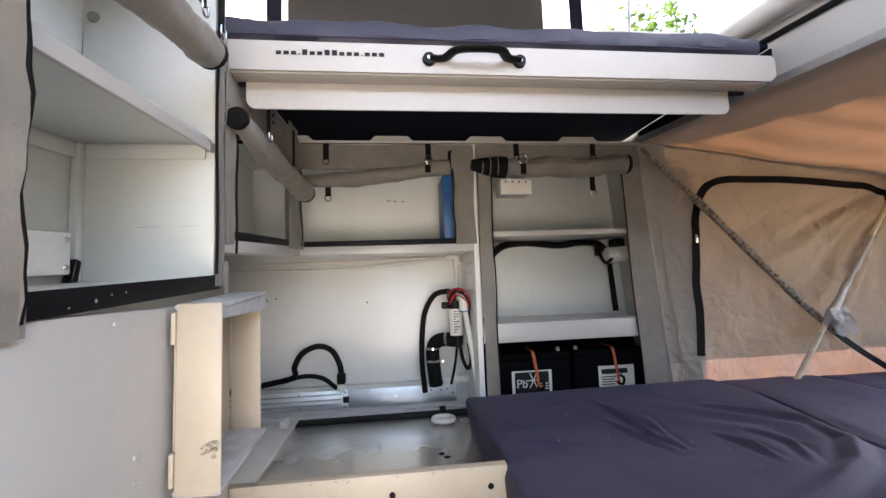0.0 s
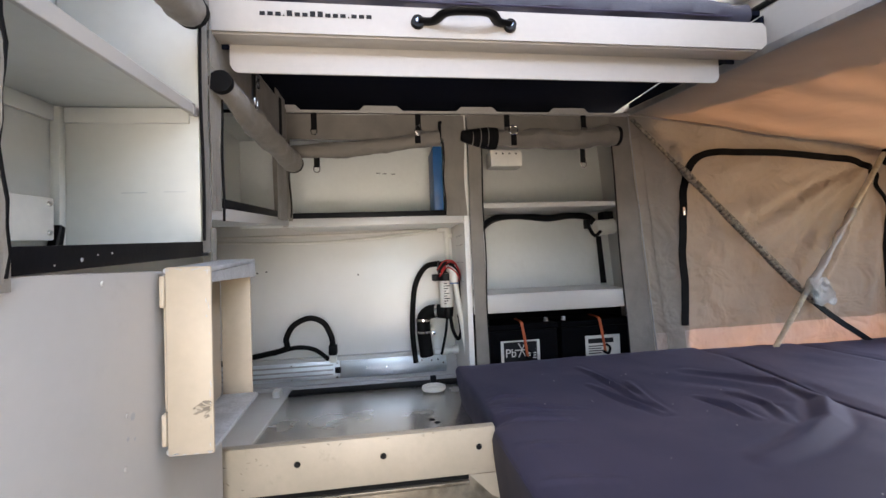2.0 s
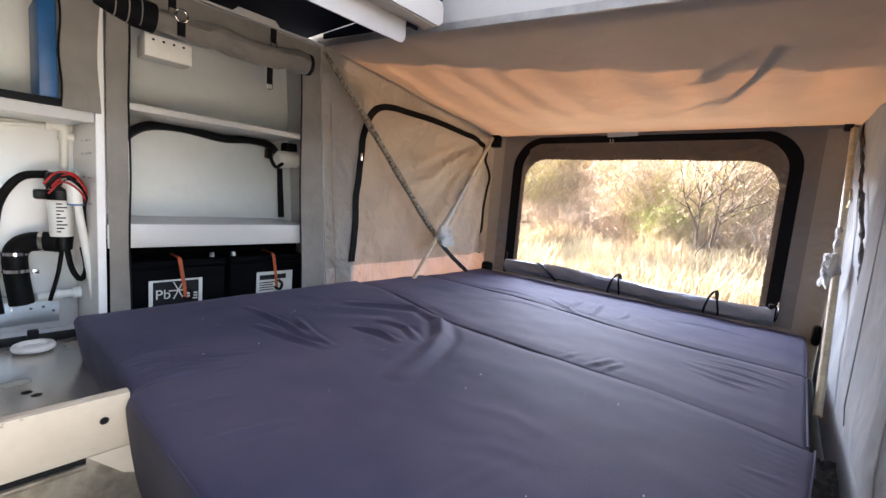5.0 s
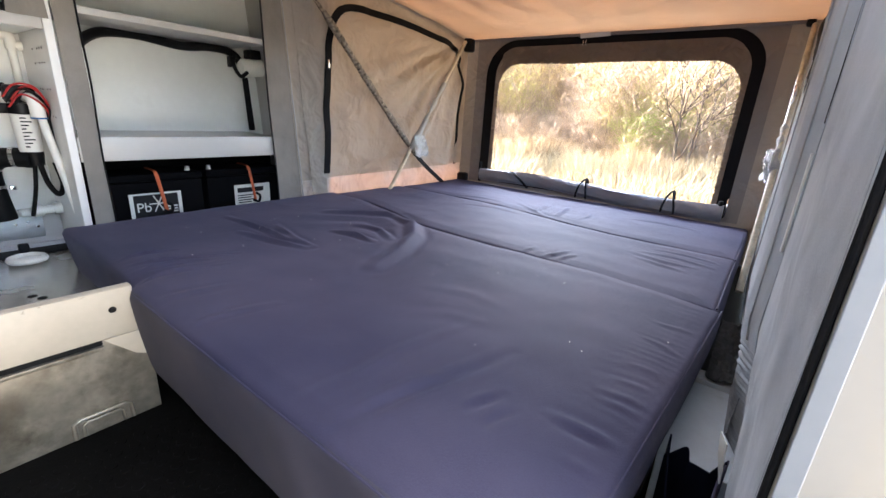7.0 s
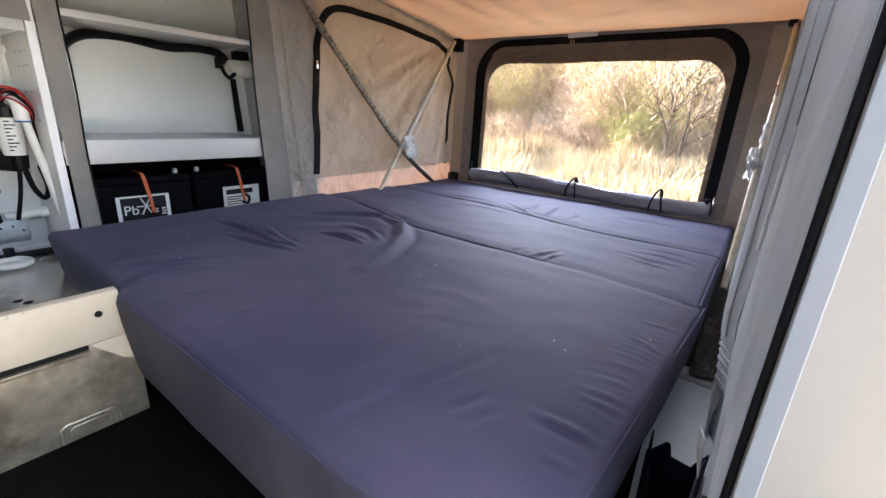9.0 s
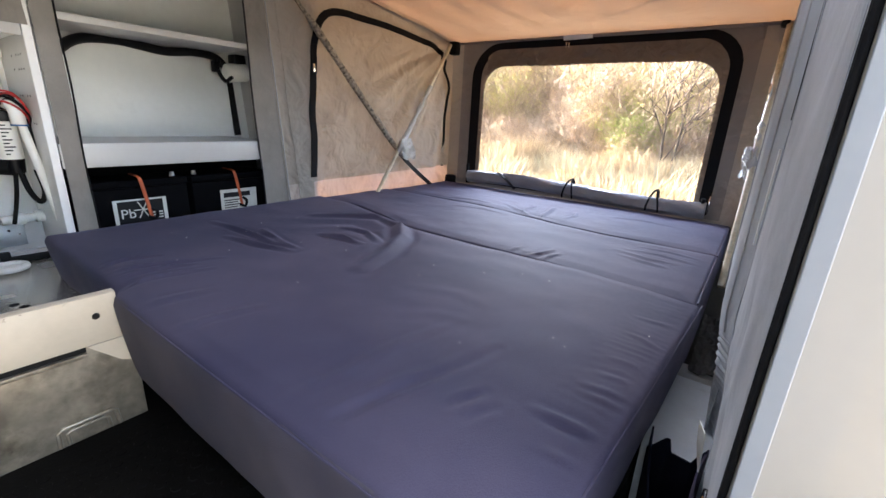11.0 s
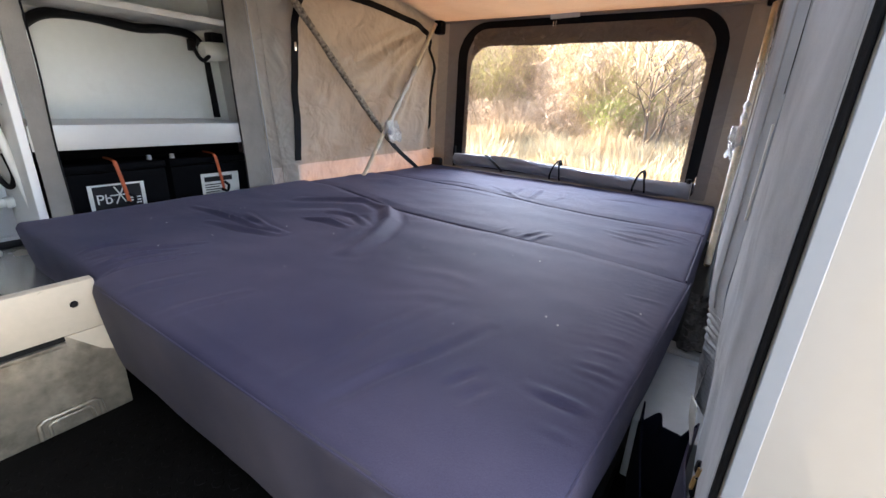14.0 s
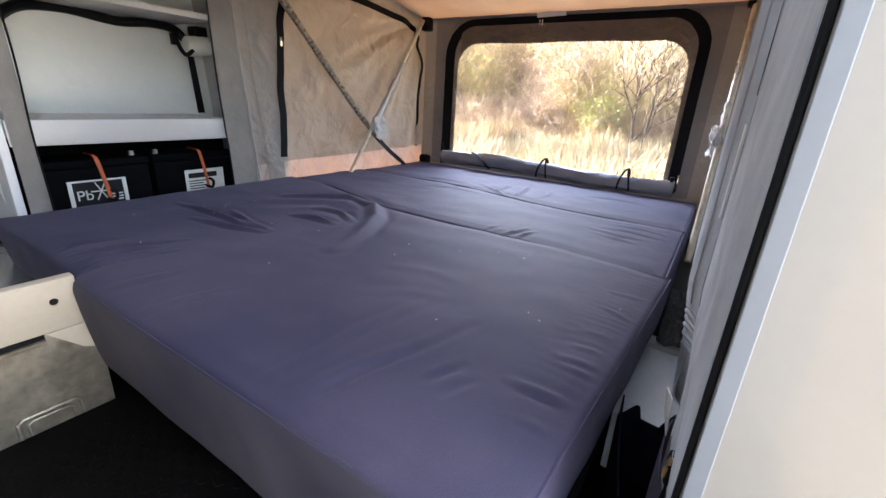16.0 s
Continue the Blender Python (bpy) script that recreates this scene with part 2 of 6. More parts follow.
wrap = bpy.data.materials.new("bubble_wrap")
wrap.use_nodes = True
wb = wrap.node_tree.nodes["Principled BSDF"]
wb.inputs["Base Color"].default_value = (0.86, 0.86, 0.83, 1)
wb.inputs["Roughness"].default_value = 0.25
wb.inputs["Transmission Weight"].default_value = 0.55
wv = wrap.node_tree.nodes.new("ShaderNodeTexVoronoi")
wv.inputs["Scale"].default_value = 140
wbp = wrap.node_tree.nodes.new("ShaderNodeBump")
wbp.inputs["Strength"].default_value = 0.9
wrap.node_tree.links.new(wv.outputs[0], wbp.inputs["Height"])
wrap.node_tree.links.new(wbp.outputs[0], wb.inputs["Normal"])


# ---- building helpers ----
def to_object(name, bm, material, smooth):
    me = bpy.data.meshes.new(name)
    bmesh.ops.recalc_face_normals(bm, faces=bm.faces)
    if smooth:
        for f in bm.faces:
            f.smooth = True
    bm.to_mesh(me)
    bm.free()
    me.materials.append(material)
    if smooth:
        me.set_sharp_from_angle(angle=radians(40))
    return new(name, me)


def thing(name, label, category, base, group="", kind=""):
    ob = new(name)
    ob.empty_display_size = 0.05
    ob.location = base
    return tagged(ob, label, category, group, kind)


def under(ob, parent):
    bpy.context.view_layer.update()
    ob.parent = parent
    ob.matrix_parent_inverse = parent.matrix_world.inverted()
    return ob


def part(name, bm, material, parent, label="", smooth=True):
    ob = to_object(name, bm, material, smooth)
    under(ob, parent)
    return tagged(ob, label)


def solo(name, bm, material, label, category, group="", kind="", smooth=True):
    return tagged(to_object(name, bm, material, smooth), label, category, group, kind)


def structure(name, bm, material, label, category="wall", smooth=True):
    return tagged(to_object(name, bm, material, smooth), label, category, "", "structure")


def box(x0, x1, y0, y1, z0, z1, bev=0.003, seg=2, bm=None):
    bm = bm or bmesh.new()
    vs = bmesh.ops.create_cube(bm, size=1)["verts"]
    for v in vs:
        v.co = Vector((x0 + (v.co.x + 0.5) * (x1 - x0), y0 + (v.co.y + 0.5) * (y1 - y0), z0 + (v.co.z + 0.5) * (z1 - z0)))
    if bev:
        es = list({e for v in vs for e in v.link_edges})
        bmesh.ops.bevel(bm, geom=es, offset=bev, segments=seg, affect="EDGES", profile=0.5)
    return bm


def sweep(pts, r, n=10, bm=None, flat=1.0, caps=True):
    """A round or flattened rod along points; r is one radius or one for each point."""
    bm = bm or bmesh.new()
    pts = [Vector(p) for p in pts]
    rs = r if isinstance(r, (list, tuple)) else [r] * len(pts)
    up = Vector((0, 0, 1)) if abs((pts[1] - pts[0]).normalized().z) < 0.9 else Vector((1, 0, 0))
    rings = []
    for i, p in enumerate(pts):
        d = (pts[min(i + 1, len(pts) - 1)] - pts[max(i - 1, 0)]).normalized()
        side = d.cross(up).normalized()
        up = side.cross(d).normalized()
        rings.append([bm.verts.new(p + rs[i] * (math.cos(a) * side + flat * math.sin(a) * up)) for a in (math.tau * j / n for j in range(n))])
    for a, b in zip(rings, rings[1:]):
        for j in range(n):
            bm.faces.new((a[j], a[(j + 1) % n], b[(j + 1) % n], b[j]))
    if caps:
        bm.faces.new(rings[0][::-1])
        bm.faces.new(rings[-1])
    return bm


def curve(pts, steps=8):
    """Points on a smooth line through the given ones."""
    p = [Vector(q) for q in pts]
    p = [2 * p[0] - p[1]] + p + [2 * p[-1] - p[-2]]
    out = []
    for i in range(1, len(p) - 2):
        for s in range(steps):
            t = s / steps
            out.append(0.5 * (2 * p[i] + (p[i + 1] - p[i - 1]) * t + (2 * p[i - 1] - 5 * p[i] + 4 * p[i + 1] - p[i + 2]) * t * t + (3 * p[i] - p[i - 1] - 3 * p[i + 1] + p[i + 2]) * t**3))
    return out + [p[-2]]


def sheet(fn, nu, nv, thick=0.002, bm=None):
    """A cloth or plate over u, v in 0..1, with thickness along its normals."""
    bm = bm or bmesh.new()
    top = [[Vector(fn(i / nu, j / nv)) for j in range(nv + 1)] for i in range(nu + 1)]
    def normal(i, j):
        a = top[min(i + 1, nu)][j] - top[max(i - 1, 0)][j]
        b = top[i][min(j + 1, nv)] - top[i][max(j - 1, 0)]
        return a.cross(b).normalized()
    va = [[bm.verts.new(top[i][j]) for j in range(nv + 1)] for i in range(nu + 1)]
    vb = [[bm.verts.new(top[i][j] - thick * normal(i, j)) for j in range(nv + 1)] for i in range(nu + 1)]
    for i in range(nu):
        for j in range(nv):
            bm.faces.new((va[i][j], va[i + 1][j], va[i + 1][j + 1], va[i][j + 1]))
            bm.faces.new((vb[i][j], vb[i][j + 1], vb[i + 1][j + 1], vb[i + 1][j]))
    rim = [(i, 0) for i in range(nu)] + [(nu, j) for j in range(nv)] + [(i, nv) for i in range(nu, 0, -1)] + [(0, j) for j in range(nv, 0, -1)]
    for (a, b), (c, d) in zip(rim, rim[1:] + rim[:1]):
        bm.faces.new((va[a][b], vb[a][b], vb[c][d], va[c][d]))
    return bm


def plate_with_hole(outer, inner, off, bm=None):
    """A flat panel between two loops of equally many points, thick along off."""
    bm = bm or bmesh.new()
    off = Vector(off)
    lo = [[bm.verts.new(Vector(p)) for p in loop] for loop in (outer, inner)]
    hi = [[bm.verts.new(Vector(p) + off) for p in loop] for loop in (outer, inner)]
    n = len(outer)
    for i in range(n):
        j = (i + 1) % n
        bm.faces.new((lo[0][i], lo[0][j], lo[1][j], lo[1][i]))
        bm.faces.new((hi[0][j], hi[0][i], hi[1][i], hi[1][j]))
        bm.faces.new((lo[0][i], hi[0][i], hi[0][j], lo[0][j]))
        bm.faces.new((lo[1][j], hi[1][j], hi[1][i], lo[1][i]))
    return bm


def prism(pts, off, bm=None, bev=0.0):
    """A flat outline made thick along off."""
    bm = bm or bmesh.new()
    off = Vector(off)
    a = [bm.verts.new(Vector(p)) for p in pts]
    b = [bm.verts.new(Vector(p) + off) for p in pts]
    bm.faces.new(a)
    bm.faces.new(b[::-1])
    for i in range(len(a)):
        j = (i + 1) % len(a)
        bm.faces.new((a[i], b[i], b[j], a[j]))
    if bev:
        bmesh.ops.bevel(bm, geom=list(bm.edges), offset=bev, segments=1, affect="EDGES")
    return bm


def mark(x, y, z, length, width, angle):
    """A thin scratch on a face that looks towards -y."""
    d, w = Vector((math.cos(angle), 0, math.sin(angle))) * length / 2, Vector((-math.sin(angle), 0, math.cos(angle))) * width / 2
    c = Vector((x, y, z))
    return prism([c - d, c - d * 0.3 - w, c + d, c + d * 0.2 + w], (0, 0.0006, 0))


def disc(centre, axis, r, depth, n=16, r2=None, bm=None):
    c, a = Vector(centre), Vector(axis).normalized()
    return sweep([c, c + a * depth], [r, r if r2 is None else r2], n, bm)


def rounded(y0, y1, z0, z1, r, n=8):
    """A rounded rectangle as (y, z) points, 4 * (n + 1) of them."""
    out = []
    for cy, cz, a0 in ((y1 - r[0], z1 - r[0], 0), (y0 + r[1], z1 - r[1], 90), (y0 + r[2], z0 + r[2], 180), (y1 - r[3], z0 + r[3], 270)):
        rr = r[(0, 90, 180, 270).index(a0)]
        for i in range(n + 1):
            a = radians(a0 + 90 * i / n)
            out.append((cy + rr * math.cos(a), cz + rr * math.sin(a)))
    return out


def nz(x, y, z, s, amp):
    return amp * noise.noise(Vector((x * s, y * s, z * s)))


def slope(parent, rate, y0, names=()):
    """Lets the parts of a thing rise along y, as the camper stands a little nose-up."""
    for o in parent.children_recursive:
        if o.type == "MESH" and (not names or o.name.split(".")[0] in names):
            for v in o.data.vertices:
                v.co.z += rate * (v.co.y - y0)


# ---- structure ----
FLOOR, NORTH = 0.816, 2.07

bm = bmesh.new()
bmesh.ops.create_grid(bm, x_segments=40, y_segments=40, size=300)
for v in bm.verts:
    v.co.z = nz(v.co.x, v.co.y, 0, 0.02, 0.4) if v.co.length > 30 else 0.0
structure("ground", bm, SOIL, "dry sandy ground with straw-coloured grass", "ground")

floor = structure("floor", box(-0.66, 1.30, -0.26, NORTH, FLOOR - 0.05, FLOOR, 0), FLOORMAT, "black studded rubber floor of the camper", "floor")
bm = bmesh.new()
for i in range(24):
    for j in range(34):
        disc((-0.18 + i * 0.034 + (j % 2) * 0.017, -0.02 + j * 0.031, FLOOR - 0.001), (0, 0, 1), 0.0125, 0.0020, 8, 0.0105, bm)
studs = part("studs", bm, FLOORMAT, floor, "raised round rubber studs")
tagged(studs, kind="stuff")

structure("wall_west_top", box(-0.69, -0.49, -0.26, NORTH + 0.03, 2.262, 2.29, 0.002), PALE, "pale painted top of the side wall")
structure("wall_west", box(-0.69, -0.66, -0.26, NORTH + 0.03, 0.02, 2.26, 0.004), PALE, "pale painted inside of the camper side wall")
structure("wall_north", box(-0.66, 1.36, NORTH, NORTH + 0.03, 0.02, 2.26, 0.004), SPLASH, "glossy white sheet-metal back wall")
# the rear wall round the door
jamb = structure("wall_south", box(0.498, 0.58, -0.25, -0.0355, 0.02, 2.05, 0.002, 2), JAMB, "cream painted door jamb with cool light painted along its edge", smooth=False)
# added blue strip paints the cool light on the jamb's rounded edge
part("edge_strip", box(0.4962, 0.4984, -0.0500, -0.0362, 0.02, 2.049, 0.0009, 2), COOLEDGE, jamb, "pale blue-grey strip painted as cool light on the edge", smooth=False)
structure("wall_south_east", box(0.5805, 1.30, -0.25, -0.105, 0.02, 2.05, 0.004), WHITE, "white rear wall behind the lining")
structure("wall_south_west", box(-0.69, -0.235, -0.26, -0.03, 0.02, 2.05, 0.015, 3), WHITE, "white rear wall beside the door")
structure("wall_south_top", box(-0.69, 1.30, -0.26, -0.03, 2.052, 2.30, 0.008), WHITE, "white rear wall above the door")


def rail_z(y):
    return 2.155 - 0.09 * (1.72 - y)


# upper edge of the side opening: sloping white beam with a dull metal strip under it
bm = bmesh.new()
prism([(1.212, -0.03, rail_z(-0.03)), (1.212, NORTH, rail_z(NORTH)), (1.212, NORTH, rail_z(NORTH) + 0.16), (1.212, -0.03, rail_z(-0.03) + 0.16)], (0.05, 0, 0), bm)
structure("wall_east_beam", bm, WHITE, "white painted beam above the side opening", "beam", smooth=False)
bm = prism([(1.204, -0.03, rail_z(-0.03) - 0.012), (1.204, 1.73, rail_z(1.73) - 0.012), (1.204, 1.73, rail_z(1.73) + 0.010), (1.204, -0.03, rail_z(-0.03) + 0.010)], (0.007, 0, 0))
structure("trim_rail", bm, STEEL, "dull metal awning rail along the beam", "trim", smooth=False)
bm = sweep([(1.208, 0.0, rail_z(0) + 0.125), (1.208, 2.05, rail_z(2.05) + 0.125)], 0.009, 8)
structure("trim_seal", bm, PLASTIC, "black rubber seal along the white beam", "seal")
bm = sweep([(1.19, 0.0, rail_z(0) + 0.185), (1.19, 2.05, rail_z(2.05) + 0.185)], 0.032, 12)
structure("trim_tube", bm, WHITE, "white roof tube above the seal", "tube")
structure("wall_east_sill", box(1.235, 1.285, -0.03, 1.72, 0.02, 0.965, 0.004), WHITE, "white painted sill of the side opening")

# pop-up roof tent over the camper
POP = 3.22


def wall_quad(name, outer, inner, off, material, label):
    bm = plate_with_hole(outer, inner, off)
    return structure(name, bm, material, label, "canvas wall", smooth=False)


# the front and south openings are unseen, added to let in more light
wall_quad("wall_popup_east_front", [(1.25, 0.949, 2.26), (1.25, 0.949, POP), (1.25, -0.2, POP), (1.25, -0.2, 2.20)], [(1.25, 0.86, 2.44), (1.25, 0.86, 3.10), (1.25, -0.10, 3.10), (1.25, -0.10, 2.44)], (0.006, 0, 0), POPUP, "grey canvas side of the raised roof with an unseen opening for light")
wall_quad("wall_popup_west_front", [(-0.50, 0.949, 2.28), (-0.50, 0.949, POP), (-0.50, -0.2, POP), (-0.50, -0.2, 2.28)], [(-0.50, 0.86, 2.44), (-0.50, 0.86, 3.10), (-0.50, -0.10, 3.10), (-0.50, -0.10, 2.44)], (-0.006, 0, 0), POPUP, "grey canvas side of the raised roof with an unseen opening for light")
wall_quad("wall_popup_east", [(1.25, 2.08, 2.28), (1.25, 2.08, POP), (1.25, 0.95, POP), (1.25, 0.95, 2.26)], [(1.25, 2.03, 2.86), (1.25, 1.98, 3.00), (1.25, 1.16, 2.62), (1.25, 1.36, 2.42)], (0.006, 0, 0), POPUP, "grey canvas side of the raised roof with an open flap")
wall_quad("wall_popup_west", [(-0.50, 2.08, 2.28), (-0.50, 2.08, POP), (-0.50, 0.95, POP), (-0.50, 0.95, 2.28)], [(-0.50, 2.0, 2.66), (-0.50, 2.0, 3.0), (-0.50, 1.55, 3.0), (-0.50, 1.62, 2.50)], (-0.006, 0, 0), POPUP, "grey canvas side of the raised roof with an open flap")
structure("wall_popup_north", box(-0.50, 1.25, 2.08, 2.086, 2.2, POP, 0), POPUP, "grey canvas end of the raised roof", "canvas wall")
wall_quad("wall_popup_south", [(-0.50, -0.2, 2.28), (-0.50, -0.2, POP), (1.25, -0.2, POP), (1.25, -0.2, 2.28)], [(-0.34, -0.2, 2.42), (-0.34, -0.2, 3.10), (1.09, -0.2, 3.10), (1.09, -0.2, 2.42)], (0, -0.006, 0), POPUP, "grey canvas end of the raised roof with an unseen opening for light")
# mostly unseen ceiling, kept pale to throw light down
structure("ceiling", box(-0.70, 1.262, -0.27, 2.092, POP, POP + 0.05, 0.01), ROOFLINING, "pale lining of the raised roof", "ceiling")
solo("roof_flap", sheet(lambda u, v: (-0.33 + 1.28 * u, 2.062 - 0.008 * math.sin(9 * u), 2.60 + 0.58 * v), 16, 4), ROOFDARK, "dark closed canvas flap of the raised roof", "canvas flap")
for x in (-0.43, 1.10):
    solo("roof_flap_strip", sheet(lambda u, v, x=x: (x + 0.07 * u, 2.066, 2.35 + 0.83 * v), 2, 4), DEEPNAVY, "dark edging strip beside the roof flap", "canvas strip", "edging strips of the roof flap")
solo("roof_strut", sweep([(1.225, 1.78, 2.30), (1.225, 1.70, 3.2)], 0.006, 8), STEEL, "thin steel strut of the raised roof", "strut")

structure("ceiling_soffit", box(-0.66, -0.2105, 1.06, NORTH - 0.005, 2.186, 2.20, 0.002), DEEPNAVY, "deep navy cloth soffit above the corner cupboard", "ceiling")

# ---- left lower panel and folding step ----
panel = structure("wall_panel", box(-0.232, -0.21, 0.02, 1.03, FLOOR, 1.548, 0.003), WHITE, "white painted sheet-metal side panel with rivets", "panel")
for y, z in ((0.651, 1.534), (0.70, 1.35), (0.694, 1.28), (0.30, 1.50), (0.30, 1.20), (0.66, 1.02)):
    part("rivet", disc((-0.2105, y, z), (1, 0, 0), 0.0042, 0.002, 10, 0.003), WHITE, panel)
for y, z, r in ((0.712, 1.345, 0.007), (0.700, 1.318, 0.004), (0.716, 1.312, 0.003)):
    part("scuff", disc((-0.2102, y, z), (1, 0, 0), r, 0.0006, 7, r * 0.6), CHECKER, panel, "grey scuff mark")

step = thing("folding_step", "cream painted folded-up metal step with tread plates", "step", (-0.16, 0.9, 1.262))
part("front_plate", box(-0.196, -0.128, 0.775, 0.781, 1.258, 1.5535, 0.0025), CREAM, step)
part("far_plate", box(-0.202, -0.142, 1.016, 1.022, 1.262, 1.550, 0.002), CREAM, step)
part("tread", box(-0.202, -0.130, 0.7815, 1.0155, 1.543, 1.551, 0.002), CHECKER, step, "worn grey tread plate")
part("tread", box(-0.202, -0.130, 0.7815, 1.0155, 1.258, 1.266, 0.002), CHECKER, step, "worn grey tread plate")
part("tread_lip", prism([(-0.1335, 0.7815, 1.5425), (-0.1335, 1.0155, 1.5425), (-0.1335, 1.0155, 1.513), (-0.1335, 0.7815, 1.527)], (0.003, 0, 0)), CHECKER, step, "worn grey folded edge of the tread", smooth=False)
part("back_plate", box(-0.206, -0.2025, 0.79, 1.014, 1.268, 1.541, 0.001), CREAM, step)
for z in (1.49, 1.275):
    part("hinge", box(-0.2035, -0.1965, 0.772, 0.786, z, z + 0.05, 0.002), CREAM, step)
rng = random.Random(5)
for i in range(26):
    x, z = -0.140 + rng.gauss(0, 0.010), 1.330 + rng.gauss(0, 0.006)
    part("scratch", mark(min(x, -0.136), 0.7742 - 0.00012 * i, z, rng.uniform(0.003, 0.016), rng.uniform(0.001, 0.005), rng.uniform(-0.5, 0.5)), SMEAR, step, "grey scratches in the paint")
for i in range(30):
    edge = i % 3
    x = rng.uniform(-0.194, -0.131) if edge < 2 else -0.1305 - abs(rng.gauss(0, 0.002))
    z = (1.5515 - abs(rng.gauss(0, 0.0025))) if edge == 0 else (1.2605 + abs(rng.gauss(0, 0.002))) if edge == 1 else rng.uniform(1.27, 1.55)
    part("worn_edge", mark(x, 0.7742 - 0.0001 * i, z, rng.uniform(0.003, 0.014), rng.uniform(0.0008, 0.0022), rng.uniform(-0.2, 0.2) + (1.57 if edge == 2 else 0)), CHECKER, step, "grey metal showing through the paint")
slope(step, 0.072, 0.778)

# ---- cabinet beside the door ----
cab = thing("wall_cabinet", "pale lined open wall cabinet with a grey cloth border", "cabinet", (-0.34, 0.66, 1.55))
part("back_panel", box(-0.490, -0.472, 0.02, 0.97, 1.56, 2.20, 0.002), PALE, cab)
part("end_panel", box(-0.470, -0.214, 0.955, 0.972, 1.56, 2.20, 0.002), PALE, cab)
part("near_panel", box(-0.470, -0.214, 0.02, 0.036, 1.56, 2.20, 0.002), PALE, cab)
part("bottom_panel", box(-0.490, -0.214, 0.02, 0.972, 1.553, 1.572, 0.002), PALE, cab)
part("top_panel", box(-0.490, -0.214, 0.02, 0.972, 2.203, 2.22, 0.002), PALE, cab)
part("shelf", box(-0.470, -0.222, 0.038, 0.953, 1.846, 1.858, 0.001), PALE, cab)
part("front_strip", prism([(-0.2215, 0.038, 1.826), (-0.2215, 0.953, 1.828), (-0.2215, 0.953, 1.847), (-0.2215, 0.038, 1.860)], (0.0085, 0, 0), bev=0.001), WHITE, cab, "white shelf edge strip", smooth=False)
part("strip_end", box(-0.2225, -0.212, 0.9302, 0.9365, 1.826, 1.850, 0.001), STEEL, cab)
part("corner_angle", box(-0.4715, -0.455, 0.938, 0.9545, 1.573, 1.845, 0.002), PALE, cab)
part("ledge", box(-0.4695, -0.462, 0.04, 0.936, 1.815, 1.845, 0.001), PALE, cab)
part("ledge", box(-0.453, -0.23, 0.9475, 0.954, 1.815, 1.845, 0.001), PALE, cab)
part("edge_band", box(-0.2125, -0.208, 0.40, 0.975, 1.549, 1.578, 0.001), EDGE, cab, "black edge band with paint scuffs")
for y, z, s in ((0.612, 1.560, 0.010), (0.640, 1.565, 0.006), (0.668, 1.566, 0.007), (0.57, 1.556, 0.005)):
    part("paint_scuff", disc((-0.2078, y, z), (1, 0, 0), s * 0.28, 0.0004, 5, s * 0.16), CHECKER, cab)
pl = part("cover_plate", box(-0.462, -0.448, 0.80, 0.915, 1.588, 1.666, 0.003), WHITEPLASTIC, cab, "white screwed cover plate")
for z in (1.602, 1.654):
    part("screw", disc((-0.448, 0.903, z), (1, 0, 0), 0.0055, 0.003, 12, 0.004), CHROME, pl)
part("black_bracket", prism([(-0.466, 0.918, 1.573), (-0.466, 0.936, 1.573), (-0.466, 0.944, 1.612), (-0.466, 0.932, 1.618)], (0.018, 0, 0), bev=0.002), PLASTIC, cab, smooth=False)
part("hole_plug", disc((-0.450, 0.9545, 2.113), (0, -1, 0), 0.012, 0.006, 14, 0.010), STEEL, cab)
part("streak", box(-0.357, -0.312, 0.9535, 0.9546, 1.677, 1.6782, 0), CHECKER, cab, "thin dark scrape")
part("streak", box(-0.280, -0.240, 0.9535, 0.9546, 1.678, 1.6789, 0), CHECKER, cab, "thin dark scrape")
part("streak", box(-0.44, -0.38, 0.9535, 0.9546, 1.8405, 1.8412, 0), CHECKER, cab, "thin dark scrape")
wav = lambda z: 0.004 * math.sin(23 * z) + 0.002 * math.sin(61 * z)
part("cloth_border", sheet(lambda u, v: (-0.205 + 0.004 * math.sin(14 * u) + nz(u, v, 1, 6, 0.006), 0.26 + 0.230 * u + (wav(v) + 0.010 * (1 - v)) * u, 1.545 + 0.65 * v), 14, 26), GREYCLOTH, cab, "grey cloth flap edge")
part("zip_edge", sweep([(-0.203, 0.492 + wav(v / 26) + 0.010 * (1 - v / 26), 1.548 + 0.65 * v / 26) for v in range(27)], 0.0032, 6), BLACK, cab, "black zip along the cloth")
part("border_patch", sheet(lambda u, v: (-0.2015, 0.33 + 0.178 * u, 1.535 + 0.045 * v), 6, 3), GREYCLOTH, cab)
part("cloth_border", sheet(lambda u, v: (-0.205 + nz(u, v * 2, 5, 3, 0.004), 0.946 + 0.036 * u + 0.004 * math.sin(9 * v), 1.556 + 0.64 * v), 4, 26), GREYCLOTH, cab, "grey cloth flap edge")
part("zip_edge", sweep([(-0.204, 0.944 + 0.004 * math.sin(9 * v / 26), 1.58 + 0.6 * v / 26) for v in range(27)], 0.003, 6), BLACK, cab, "black zip along the cloth")
part("hanging_tab", sheet(lambda u, v: (-0.199, 0.972 + 0.020 * u, 1.535 + 0.07 * v), 2, 4, 0.003), GREYCLOTH, cab)


